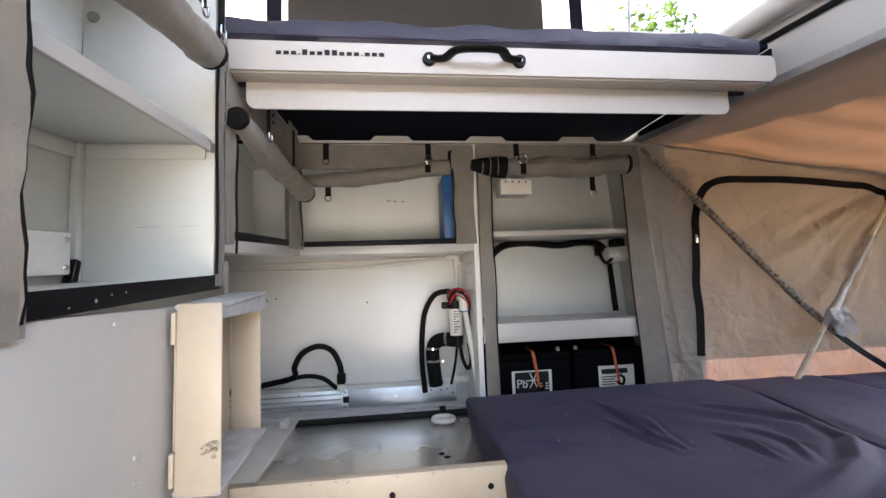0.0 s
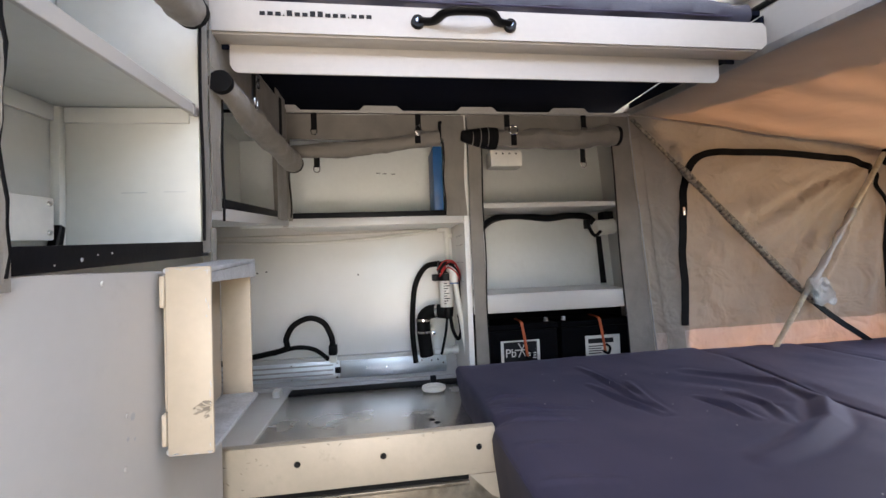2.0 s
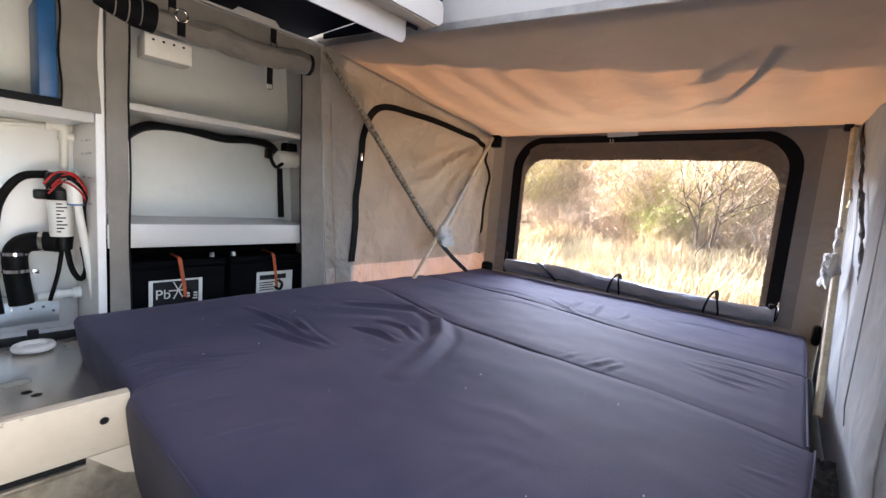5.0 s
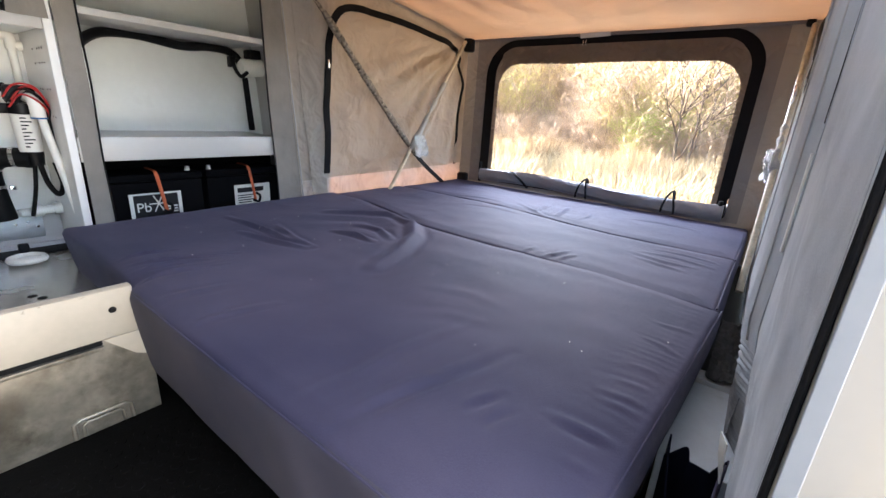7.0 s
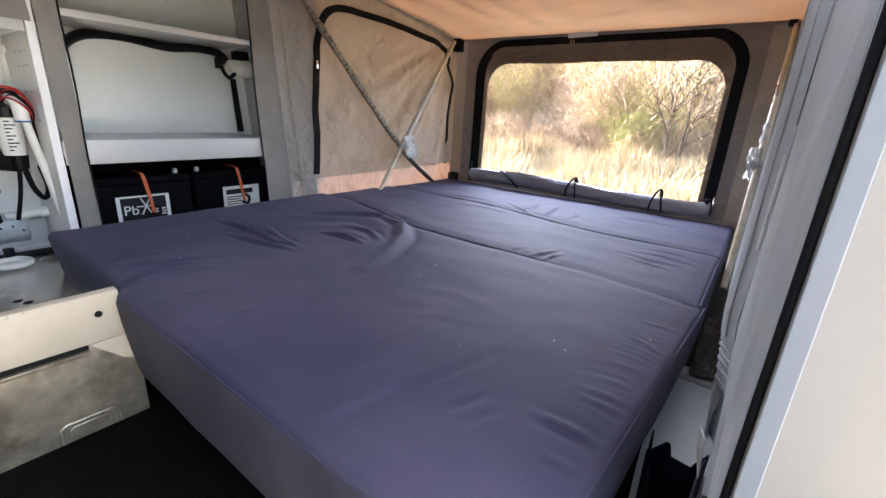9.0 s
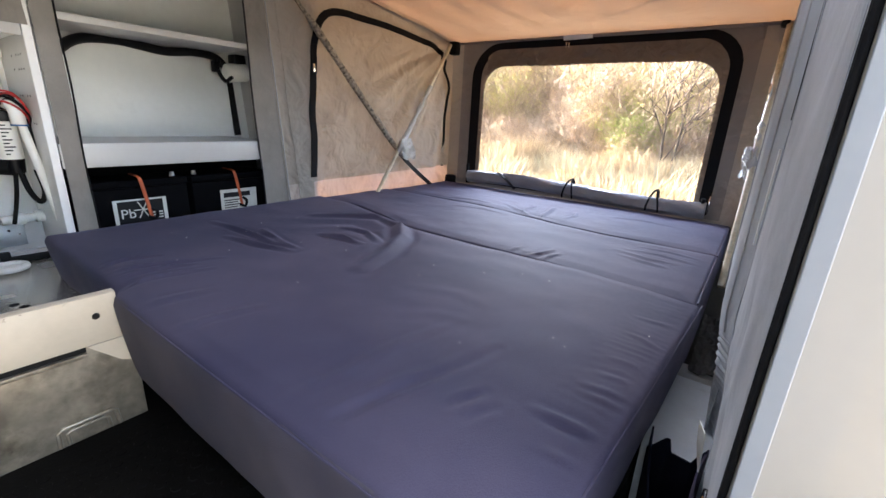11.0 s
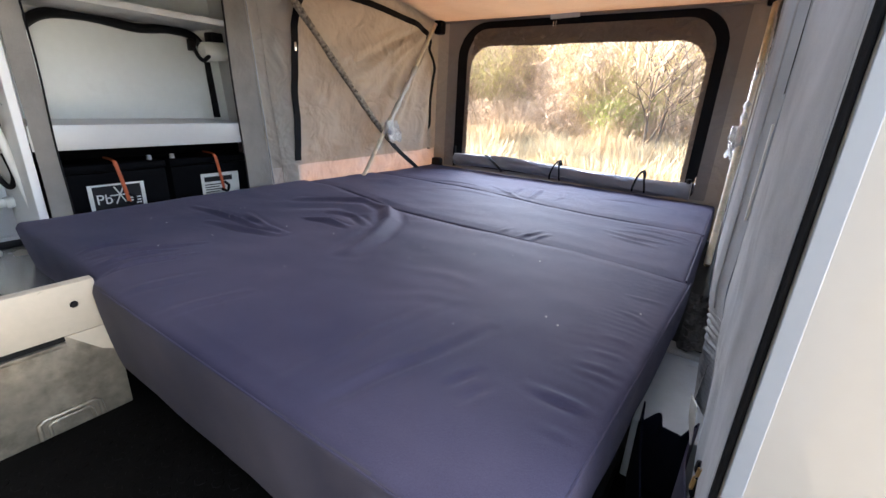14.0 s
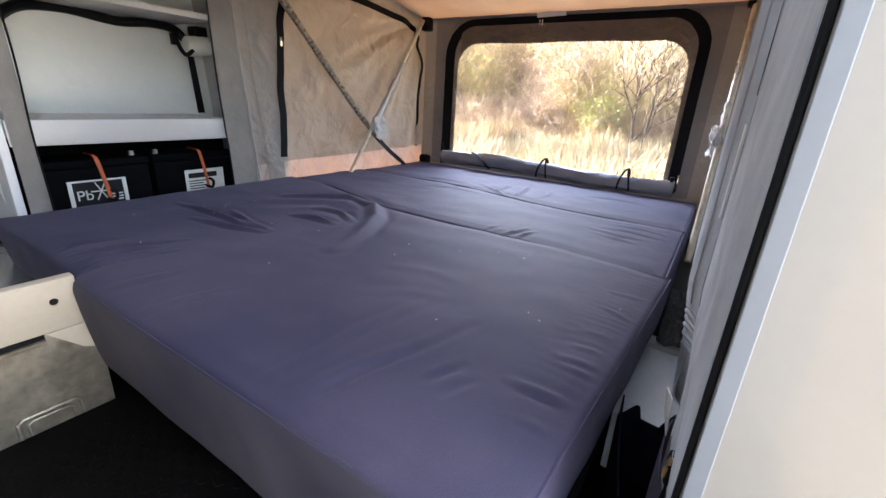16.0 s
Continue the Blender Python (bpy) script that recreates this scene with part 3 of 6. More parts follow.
def cloth_roll(parent, a, b, r0, r1, label, wobble=0.004, seed=0.0, crumple=0.4):
    """A rolled-up cloth flap from a to b with a bound dark end."""
    a, b = Vector(a), Vector(b)
    pts, rs = [], []
    for i in range(61):
        t = i / 60
        p = a.lerp(b, t) + Vector((0, 0, -0.012 * math.sin(math.pi * t) + nz(t * 4, seed, 0, 1, wobble)))
        pts.append(p)
        rs.append((r0 + (r1 - r0) * t) * (1 + 0.10 * noise.noise(Vector((t * 7, seed, 3)))))
    bm = sweep(pts, rs, 28)
    d = (b - a).normalized()
    for v in bm.verts:
        t = max(0.0, min(1.0, (v.co - a).dot(d) / (b - a).length))
        c = pts[int(round(t * 60))]
        out = (v.co - c) - d * (v.co - c).dot(d)
        if out.length > 1e-6 and 0.02 < t < 0.98:
            ang = math.atan2(out.z, out.dot(d.cross(Vector((0, 0, 1)))))
            fold = 0.11 * math.sin(2 * ang + 9 * t + seed) + 0.30 * crumple * noise.noise(Vector((t * 9 + ang * 0.7, ang * 1.3, seed))) + 0.10 * noise.noise(Vector((t * 26, ang * 3, seed)))
            flap_edge = 0.14 if 0.2 < ang < 1.6 else 0.0
            v.co += out * (fold + flap_edge) * min(1, 12 * t, 12 * (1 - t))
    roll = part("rolled_flap", bm, GREYCLOTH, parent, label)
    part("end_binding", sweep([pts[-1] - d * 0.010, pts[-1] + d * 0.004], [rs[-1] * 1.05, rs[-1] * 1.04], 16), BLACK, roll, "dark end binding")
    if seed == 9:
        part("end_binding", sweep([pts[0] - d * 0.003, pts[0] + d * 0.012], rs[0] * 1.05, 16), BLACK, roll, "dark end binding")
    side = d.cross(Vector((0, 0, 1))).normalized()
    up = side.cross(d).normalized()
    sp = [pts[-1] + d * 0.006 + (0.15 + 0.75 * i / 40) * rs[-1] * (math.cos(i * 0.45) * side + math.sin(i * 0.45) * up) for i in range(41)]
    part("coil", sweep(sp, 0.0012, 5), EDGE, roll)
    return roll


def strap(parent, x, y, z0, z1, out=Vector((0, -1, 0)), ring=True, w=0.011):
    """A short black webbing strap with a wire hook or ring."""
    along = out.cross(Vector((0, 0, 1))).normalized()
    c = Vector((x, y, 0))
    pts = [c - along * w + Vector((0, 0, z0)), c + along * w + Vector((0, 0, z0)), c + along * w + Vector((0, 0, z1)), c - along * w + Vector((0, 0, z1))]
    s = part("strap", prism(pts, out * 0.003), BLACK, parent, "black webbing strap", smooth=False)
    if ring:
        q = c + out * 0.006 + Vector((0, 0, z0 - 0.010))
        loop = [q + 0.011 * (math.cos(t) * along + math.sin(t) * Vector((0, 0, 1))) for t in [math.pi + math.pi * k / 10 for k in range(11)]]
        loop = [loop[0] + Vector((0, 0, 0.012))] + loop + [loop[-1] + Vector((0, 0, 0.012))]
        part("wire_hook", sweep(loop, 0.0018, 6), CHROME, s, "bright wire hook")
    return s


cloth_roll(cab, (-0.190, 0.30, 1.978), (-0.188, 0.868, 2.000), 0.037, 0.030, "rolled-up grey cabinet flap", seed=2)
for y in (0.76, 0.835):
    strap(cab, -0.158, y, 2.03, 2.12, Vector((1, 0, 0)))

slope(cab, 0.065, 0.55)

# ---- corner cupboards ----
cup = thing("corner_cupboard", "white L-shaped overhead cupboard with grey cloth borders", "cupboard", (0.0, 1.9, 1.705))
part("bottom_panel", box(-0.235, 0.466, 1.727, NORTH - 0.002, 1.706, 1.730, 0.002), INNERWHITE, cup)
part("bottom_panel", box(-0.498, -0.236, 0.976, 1.72, 1.706, 1.730, 0.002), INNERWHITE, cup)
part("front_lip", box(-0.232, 0.466, 1.722, 1.7265, 1.700, 1.731, 0.001), WHITE, cup)
part("inner_back", box(-0.497, 0.466, NORTH - 0.012, NORTH - 0.003, 1.7305, 2.15, 0.001), INNERWHITE, cup)
part("inner_side", box(-0.498, -0.489, 0.985, NORTH - 0.013, 1.7305, 2.15, 0.001), INNERWHITE, cup)
part("partition", box(-0.488, -0.215, 0.9735, 0.985, 1.7305, 2.19, 0.001), INNERWHITE, cup)
part("top_panel", box(-0.498, 0.466, 1.73, NORTH - 0.013, 2.128, 2.142, 0.001), INNERWHITE, cup)
part("top_panel", box(-0.498, -0.22, 0.99, 1.729, 2.152, 2.170, 0.001), INNERWHITE, cup)
part("edge_band", box(-0.205, 0.398, 1.7165, 1.7215, 1.731, 1.752, 0.001), EDGE, cup, "black edge band")
part("edge_band", box(-0.2145, -0.2095, 1.03, 1.60, 1.731, 1.752, 0.001), EDGE, cup, "black edge band")
part("front_lip", box(-0.2155, -0.2105, 0.99, 1.72, 1.702, 1.7305, 0.001), WHITE, cup)


def border(parent, x0, x1, y, z0, z1, lean=0.0, amp=0.004, seed=0.0):
    part("cloth_border", sheet(lambda u, v: (x0 + (x1 - x0) * u + lean * (1 - v) + (0.004 * math.sin(7 * v + seed)) * (1 if u > 0.5 else 0.3), y - nz(u * 2, v * 4, seed, 1.5, amp), z0 + (z1 - z0) * v), 6, 22), GREYCLOTH, parent, "grey cloth border")


border(cup, -0.262, -0.198, 1.714, 1.722, 2.134, seed=1)
border(cup, 0.395, 0.478, 1.714, 1.728, 2.134, seed=2)
part("cloth_border", sheet(lambda u, v: (-0.206 - nz(u, v, 3, 3, 0.005), 0.995 + 0.050 * u, 1.722 + 0.455 * v), 4, 14), GREYCLOTH, cup, "grey cloth border")
part("cloth_border", sheet(lambda u, v: (-0.206 - nz(u, v, 8, 3, 0.005), 1.545 + 0.14 * u, 1.722 + 0.455 * v), 4, 14), GREYCLOTH, cup, "grey cloth border")
part("valance", sheet(lambda u, v: (-0.262 + 0.74 * u, 1.712 - 0.004 * math.sin(11 * u), 2.035 + 0.099 * v), 22, 4), GREYCLOTH, cup, "grey cloth heading")
part("valance", sheet(lambda u, v: (-0.204, 0.995 + 0.70 * u, 2.03 + 0.115 * v), 16, 4), GREYCLOTH, cup, "grey cloth heading")
for x0 in (-0.200, 0.393):
    part("zip_edge", sweep([(x0 + 0.003 * math.sin(k * 0.6), 1.711, 1.735 + 0.29 * k / 16) for k in range(17)], 0.0028, 6), BLACK, cup, "black zip along the cloth")
part("zip_edge", sweep([(-0.203, 1.048 + 0.003 * math.sin(k * 0.6), 1.70 + 0.30 * k / 16) for k in range(17)], 0.0028, 6), BLACK, cup, "black zip along the cloth")
cloth_roll(cup, (0.375, 1.69, 2.036), (-0.215, 1.69, 1.980), 0.030, 0.024, "rolled-up grey cupboard flap", seed=5)
cloth_roll(cup, (-0.188, 1.00, 1.998), (-0.165, 1.61, 1.924), 0.024, 0.034, "rolled-up grey cupboard flap", seed=9)
for x in (-0.105, 0.295):
    strap(cup, x, 1.705, 2.07, 2.135)
strap(cup, -0.098, 1.705, 1.925, 1.975)
strap(cup, 0.288, 1.660, 2.005, 2.035, ring=False)
strap(cup, -0.212, 1.690, 1.97, 2.075, ring=False, w=0.006)
strap(cup, 0.378, 1.690, 2.02, 2.10, ring=False, w=0.006)
part("buckle", sweep(curve([(0.288, 1.655, 2.035), (0.302, 1.652, 2.055), (0.292, 1.652, 2.075), (0.278, 1.652, 2.055), (0.288, 1.655, 2.035)]), 0.002, 6), CHROME, cup, "bright wire hook")
part("snap", disc((0.381, 1.688, 2.095), (0, -1, 0), 0.006, 0.006, 12), CHROME, cup)
strap(cup, -0.150, 1.10, 1.99, 2.08, Vector((1, 0, 0)))
strap(cup, -0.150, 1.36, 1.97, 2.08, Vector((1, 0, 0)), ring=False)
for z in (2.055, 2.035):
    part("ring", sweep([(-0.146, 1.125 + 0.010 * math.cos(t), z + 0.010 * math.sin(t)) for t in [math.tau * k / 12 for k in range(13)]], 0.002, 6), CHROME, cup)
for x, z in ((0.12, 1.975), (0.15, 1.972), (0.19, 1.97)):
    part("mark", box(x, x + 0.018, NORTH - 0.0135, NORTH - 0.0123, z, z + 0.003, 0), EDGE, cup, "small dark scuff")
for o in cup.children_recursive:
    if max(v.co.x for v in o.data.vertices) < -0.12 and min(v.co.y for v in o.data.vertices) < 1.6:
        for v in o.data.vertices:
            v.co.z += 0.07 * (v.co.y - 1.70)
solo("blue_board", box(0.352, 0.391, 1.735, 1.90, 1.7305, 2.015, 0.004), BLUE, "blue plastic board standing in the cupboard", "board")

# ---- shelf column ----
def lean(z):
    return 0.078 * (2.15 - z)


col = thing("shelf_unit", "white shelf column with grey cloth border", "shelf unit", (0.85, 1.9, 0.99))
# brighter white than the opposite panel, so that this face looks lit
part("side_panel", box(0.468, 0.490, 1.720, NORTH - 0.002, 0.99, 2.141, 0.003), SPLASH, col, smooth=False)
bm = prism([(1.200, 1.735, 2.141), (1.200 + lean(0.99), 1.735, 0.99), (1.235 + lean(0.99), NORTH - 0.002, 0.99), (1.235, NORTH - 0.002, 2.141)], (0.012, 0, 0))
part("side_panel", bm, WHITE, col, smooth=False)
for z, y0 in [(z, 1.79 + 0.03 * k) for z in (1.655, 1.615, 1.54, 1.46) for k in range(5) if (k + int(z * 100)) % 4]:
    part("rivet_hole", disc((0.4675, y0, z), (-1, 0, 0), 0.003, 0.0008, 8), EDGE, col)
for z0, z1, name in ((1.757, 1.776, "upper"), (1.330, 1.404, "lower")):
    s = part("shelf", box(0.492, 1.165 + lean(z0) * 0.4, 1.724, NORTH - 0.003, z1 - 0.012, z1, 0.0015), WHITE, col)
    part("front_edge", box(0.492, 1.17 + lean(z0) * 0.3, 1.7195, 1.7237, z0, z1 + 0.001, 0.001), WHITE, s)
part("base", box(0.492, 1.28, 1.722, NORTH - 0.003, 0.992, 1.028, 0.002), WHITE, col)
part("top_panel", box(0.492, 1.20, 1.723, NORTH - 0.003, 2.128, 2.142, 0.001), WHITE, col)
part("back_lining", box(0.492, 1.30, NORTH - 0.010, NORTH - 0.003, 1.03, 2.15, 0.001), PALE, col)
bm = bmesh.new()
sheet(lambda u, v: (0.494 + 0.052 * u + 0.002 * math.sin(8 * v), 1.711 - nz(u, v * 4, 2, 1.5, 0.004), 1.03 + 1.104 * v), 5, 30, 0.002, bm)
part("cloth_border", bm, GREYCLOTH, col, "grey cloth border")
part("cloth_border", sheet(lambda u, v: (1.104 + lean(1.03 + 1.104 * v) * (0.52 + 0.45 * u) + 0.084 * u + 0.003 * math.sin(9 * v) * (1 - u), 1.711 - nz(u, v * 4, 7, 1.5, 0.006), 1.03 + 1.104 * v), 6, 30), GREYCLOTH, col, "grey cloth border")
part("valance", sheet(lambda u, v: (0.494 + 0.70 * u, 1.709 - 0.003 * math.sin(13 * u), 2.04 + 0.094 * v), 20, 4), GREYCLOTH, col, "grey cloth heading")
part("zip_edge", sweep([(0.547 + 0.002 * math.sin(k * 0.5), 1.707, 1.04 + 1.0 * k / 30) for k in range(31)], 0.0028, 6), BLACK, col, "black zip along the cloth")
part("zip_edge", sweep([(1.103 + 0.52 * lean(1.04 + k / 30) + 0.003 * math.sin(k * 0.3), 1.706, 1.04 + 1.0 * k / 30) for k in range(31)], 0.0030, 6), BLACK, col, "black zip along the cloth")
cloth_roll(col, (0.60, 1.690, 2.033), (1.128, 1.688, 2.044), 0.030, 0.038, "crumpled rolled-up grey flap", wobble=0.012, seed=14, crumple=1.0)
part("bound_end", sweep([(0.605, 1.69, 2.032), (0.56, 1.688, 2.034), (0.53, 1.686, 2.036), (0.485, 1.684, 2.040), (0.465, 1.684, 2.042)], [0.043, 0.042, 0.036, 0.026, 0.020], 16), BLACK, col, "black bound end of the roll")
for x, r in ((0.505, 0.033), (0.535, 0.040), (0.565, 0.0435)):
    part("seam", sweep([(x, 1.687, 2.036), (x + 0.003, 1.687, 2.036)], r, 16), GREYCLOTH, col)
for x in (0.658, 0.988):
    strap(col, x, 1.703, 2.085, 2.135)
strap(col, 0.668, 1.652, 1.995, 2.04, ring=False)
strap(col, 0.978, 1.703, 1.936, 1.998)
part("ring", sweep([(0.667 + 0.018 * math.cos(t), 1.650, 2.055 + 0.018 * math.sin(t)) for t in [math.tau * k / 14 for k in range(15)]], 0.0025, 6), CHROME, col, "bright wire ring")
# notched strip above the cupboards and shelves
bm = box(-0.24, 1.205, 1.705, 1.7195, 2.1395, 2.1485, 0.002)
for x0, x1 in ((-0.24, -0.154), (0.066, 0.235), (0.451, 0.620), (0.841, 1.015)):
    prism([(x0, 1.706, 2.1485), (x1, 1.706, 2.1485), (x1 - 0.020, 1.706, 2.167), (x0 + 0.020, 1.706, 2.167)], (0, 0.008, 0), bm)
structure("trim_notched", bm, WHITE, "white notched strip above the cupboards", "trim", smooth=False)

sock = thing("socket_box", "small white socket box under the rolled flap", "socket", (0.66, 1.75, 1.929))
part("case", box(0.590, 0.722, 1.722, 1.80, 1.929, 1.996, 0.004), WHITEPLASTIC, sock)
for i in range(4):
    part("hole", disc((0.613 + i * 0.028, 1.7215, 1.981), (0, -1, 0), 0.004, 0.0006, 10), INK, sock)
solo("cable_conduit", sweep(curve([(0.560, 1.90, 1.655), (0.60, 1.96, 1.70), (0.68, 2.02, 1.745), (0.80, 2.045, 1.757), (0.95, 2.045, 1.742), (1.06, 2.03, 1.752), (1.15, 2.03, 1.742), (1.19, 2.02, 1.70)]), 0.017, 10), PLASTIC, "black corrugated cable conduit along the shelf", "conduit")
fan = thing("white_fitting", "white cylindrical fitting with black clip on the shelf wall", "fitting", (1.22, 1.99, 1.64))
part("body", sweep([(1.165, 1.985, 1.682), (1.175, 1.985, 1.682), (1.262, 1.985, 1.690)], [0.030, 0.038, 0.038], 16), WHITEPLASTIC, fan)
part("clip", box(1.205, 1.265, 1.97, 2.03, 1.722, 1.762, 0.006), PLASTIC, fan)
part("lead", sweep(curve([(1.15, 2.0, 1.735), (1.135, 1.985, 1.69), (1.15, 1.96, 1.645), (1.18, 1.955, 1.665)]), 0.008, 8), PLASTIC, fan)
part("socket", box(1.118, 1.140, 1.98, 2.01, 1.68, 1.725, 0.004), PLASTIC, fan)
solo("black_strap", prism([(1.203, 2.048, 1.645), (1.229, 2.048, 1.645), (1.245, 2.044, 1.41), (1.215, 2.044, 1.41)], (0, 0.004, 0)), BLACK, "black webbing strap hanging on the shelf wall", "strap", smooth=False)


def text_mesh(body, size, m, depth=0.0004):
    cu = bpy.data.curves.new("lettering", "FONT")
    cu.body, cu.size, cu.extrude = body, size, depth
    tmp = new("lettering", cu)
    bpy.context.view_layer.update()
    me = bpy.data.meshes.new_from_object(tmp.evaluated_get(bpy.context.evaluated_depsgraph_get()))
    bpy.data.objects.remove(tmp)
    me.transform(m)
    me.materials.clear()
    return me


def battery(x0, lx0, lx1, sx, pb):
    b = thing("battery", "black lead-acid battery with orange strap on the shelf base", "battery", (x0 + 0.165, 1.87, 1.0285), "leisure batteries")
    part("case", box(x0, x0 + 0.328, 1.775, 1.945, 1.0285, 1.245, 0.006), BATTERYSHADE, b)
    part("lid", box(x0 - 0.003, x0 + 0.331, 1.772, 1.948, 1.2455, 1.272, 0.006), BATTERYSHADE, b)
    for dx in ((0.295,) if pb else (0.03,)):
        part("terminal", disc((x0 + dx, 1.82, 1.2715), (0, 0, 1), 0.010, 0.016, 14, 0.008), STEEL, b, "lead terminal")
    lab = part("sticker", box(lx0, lx1, 1.7725, 1.7745, 1.115, 1.205, 0), LABEL if not pb else INK, b, "printed battery sticker")
    if pb:
        for a in ((lx0, lx0 + 0.012, 1.115, 1.205), (lx1 - 0.012, lx1, 1.115, 1.205), (lx0 + 0.0125, lx1 - 0.0125, 1.199, 1.205)):
            part("sticker_edge", box(a[0], a[1], 1.7712, 1.7722, a[2], a[3], 0), LABEL, lab)
        me = text_mesh("Pb", 0.048, Matrix.Translation((lx0 + 0.018, 1.7718, 1.138)) @ Matrix.Rotation(radians(90), 4, "X"))
        me.materials.append(LABEL)
        under(new("lettering", me), lab)
        for p in (((lx0 + 0.075, 1.195), (lx0 + 0.105, 1.135)), ((lx0 + 0.105, 1.195), (lx0 + 0.075, 1.135)), ((lx0 + 0.060, 1.165), (lx0 + 0.115, 1.165))):
            part("mark_line", sweep([(p[0][0], 1.7716, p[0][1]), (p[1][0], 1.7716, p[1][1])], 0.0022, 5), LABEL, lab)
        for i in range(3):
            part("print_line", box(lx0 + 0.118, lx1 - 0.016, 1.7712, 1.7720, 1.128 + 0.010 * i, 1.133 + 0.010 * i, 0), LABEL, lab)
    else:
        part("print_bar", box(lx0 + 0.012, lx1 - 0.030, 1.7708, 1.7720, 1.172, 1.192, 0), INK, lab)
        for i in range(4):
            part("print_line", box(lx0 + 0.012, lx0 + 0.07 + 0.02 * (i % 2), 1.7708, 1.7720, 1.128 + 0.010 * i, 1.132 + 0.010 * i, 0), INK, lab)
    st = part("strap", sweep(curve([(sx, 1.85, 1.285), (sx, 1.78, 1.284), (sx + 0.002, 1.762, 1.268), (sx + 0.012, 1.760, 1.20), (sx + 0.022, 1.762, 1.13)]), 0.0065, 8, flat=0.45), ORANGE, b, "orange lashing strap")
    part("knot", sweep(curve([(sx + 0.022, 1.755, 1.170), (sx + 0.036, 1.750, 1.155), (sx + 0.030, 1.752, 1.132), (sx + 0.008, 1.754, 1.14)]), 0.0055, 8), BLACK, st, "black strap buckle")


# near-black sheets stand in for the deep shade round the batteries
part("shade_back", box(0.500, 1.262, 1.953, 1.957, 1.030, 1.332, 0), BATTERYSHADE, col, "black sheet standing in for shade behind the batteries")
part("shade_underside", box(0.500, 1.250, 1.728, 1.952, 1.3295, 1.3325, 0), BATTERYSHADE, col, "black sheet standing in for shade under the shelf")
battery(0.535, 0.612, 0.780, 0.702, True)
battery(0.880, 0.985, 1.142, 1.047, False)

# ---- back wall fittings ----
pump = thing("water_pump", "small water pump with clear filter and wires", "water pump", (0.42, 1.94, 1.31))
part("head", box(0.380, 0.452, 1.90, 1.965, 1.495, 1.548, 0.010), PLASTIC, pump)
part("cap", disc((0.415, 1.93, 1.462), (0, 0, 1), 0.040, 0.030, 18), PLASTIC, pump)
part("side_knob", box(0.352, 0.382, 1.91, 1.95, 1.462, 1.492, 0.006), PLASTIC, pump)
flt = part("filter_bowl", disc((0.415, 1.93, 1.345), (0, 0, 1), 0.029, 0.116, 18, 0.033), WHITEPLASTIC, pump, "milky filter bowl")
for i in range(9):
    part("print_line", box(0.400, 0.410 + 0.02 * ((i * 7) % 5) / 5, 1.8975, 1.8995, 1.36 + 0.011 * i, 1.364 + 0.011 * i, 0), INK, flt)
part("foot", disc((0.42, 1.935, 1.300), (0, 0, 1), 0.022, 0.044, 14, 0.026), PLASTIC, pump)
for k, (q, w) in enumerate(((0.0, 0.0), (0.014, 0.006), (0.028, 0.010), (0.006, 0.018), (0.020, 0.024))):
    part("wire", sweep(curve([(0.372 + w, 1.892, 1.510 - q), (0.400 + w, 1.872, 1.548 - q), (0.440, 1.852 - w, 1.545 - 1.4 * q), (0.464, 1.862 - w, 1.500 - q), (0.466, 1.880, 1.44), (0.460, 1.89, 1.39 - q)]), 0.0030, 6), PLASTIC if k in (1, 4) else RED, pump)
part("lead_bundle", sweep(curve([(0.462, 1.88, 1.47), (0.468, 1.875, 1.40), (0.462, 1.88, 1.35)]), 0.009, 8), PLASTIC, pump)
solo("drain_pipe", sweep([(0.438, 1.862, 1.510), (0.440, 1.858, 1.490), (0.484, 1.815, 1.105)], [0.013, 0.011, 0.011], 12), WHITEPLASTIC, "white plastic drain pipe leaning on the panel", "pipe")
elbow = thing("pipe_elbow", "white plastic pipe elbow on the pump", "pipe fitting", (0.44, 1.87, 1.46))
part("elbow", sweep(curve([(0.440, 1.862, 1.455), (0.438, 1.862, 1.50), (0.432, 1.885, 1.515), (0.425, 1.92, 1.515)]), 0.019, 12), WHITEPLASTIC, elbow)
part("collar", disc((0.4405, 1.861, 1.450), (0, 0, 1), 0.0205, 0.005, 14), BLUE, elbow, "blue collar")
big = thing("suction_hose", "thick black rubber hose with steel clamps", "hose", (0.32, 1.98, 1.14))
part("hose", sweep(curve([(0.322, 1.985, 1.12), (0.312, 1.985, 1.22), (0.312, 1.985, 1.285), (0.335, 1.975, 1.318), (0.375, 1.955, 1.325), (0.412, 1.935, 1.322)]), 0.031, 14), RUBBER, big)
for z in (1.225, 1.28):
    part("clamp", sweep([(0.312, 1.985, z), (0.312, 1.985, z + 0.010)], 0.0330, 16), CHROME, big, "steel hose clamp")
part("clamp_screw", box(0.345, 0.362, 1.945, 1.957, 1.222, 1.236, 0.002), CHROME, big)
part("clamp", sweep([(0.368, 1.958, 1.3245), (0.378, 1.954, 1.325)], 0.0330, 16), CHROME, big, "steel hose clamp")
solo("supply_hose", sweep(curve([(0.272, 2.0, 1.09), (0.262, 2.0, 1.22), (0.268, 2.0, 1.36), (0.285, 1.995, 1.455), (0.330, 1.985, 1.525), (0.390, 1.95, 1.540)]), 0.0125, 10), RUBBER, "black water hose curving to the pump", "hose")
solo("wire_loop", sweep(curve([(0.425, 1.92, 1.31), (0.435, 1.905, 1.24), (0.455, 1.90, 1.205), (0.470, 1.90, 1.24), (0.462, 1.905, 1.31)]), 0.008, 8), RUBBER, "black cable loop below the pump", "cable")
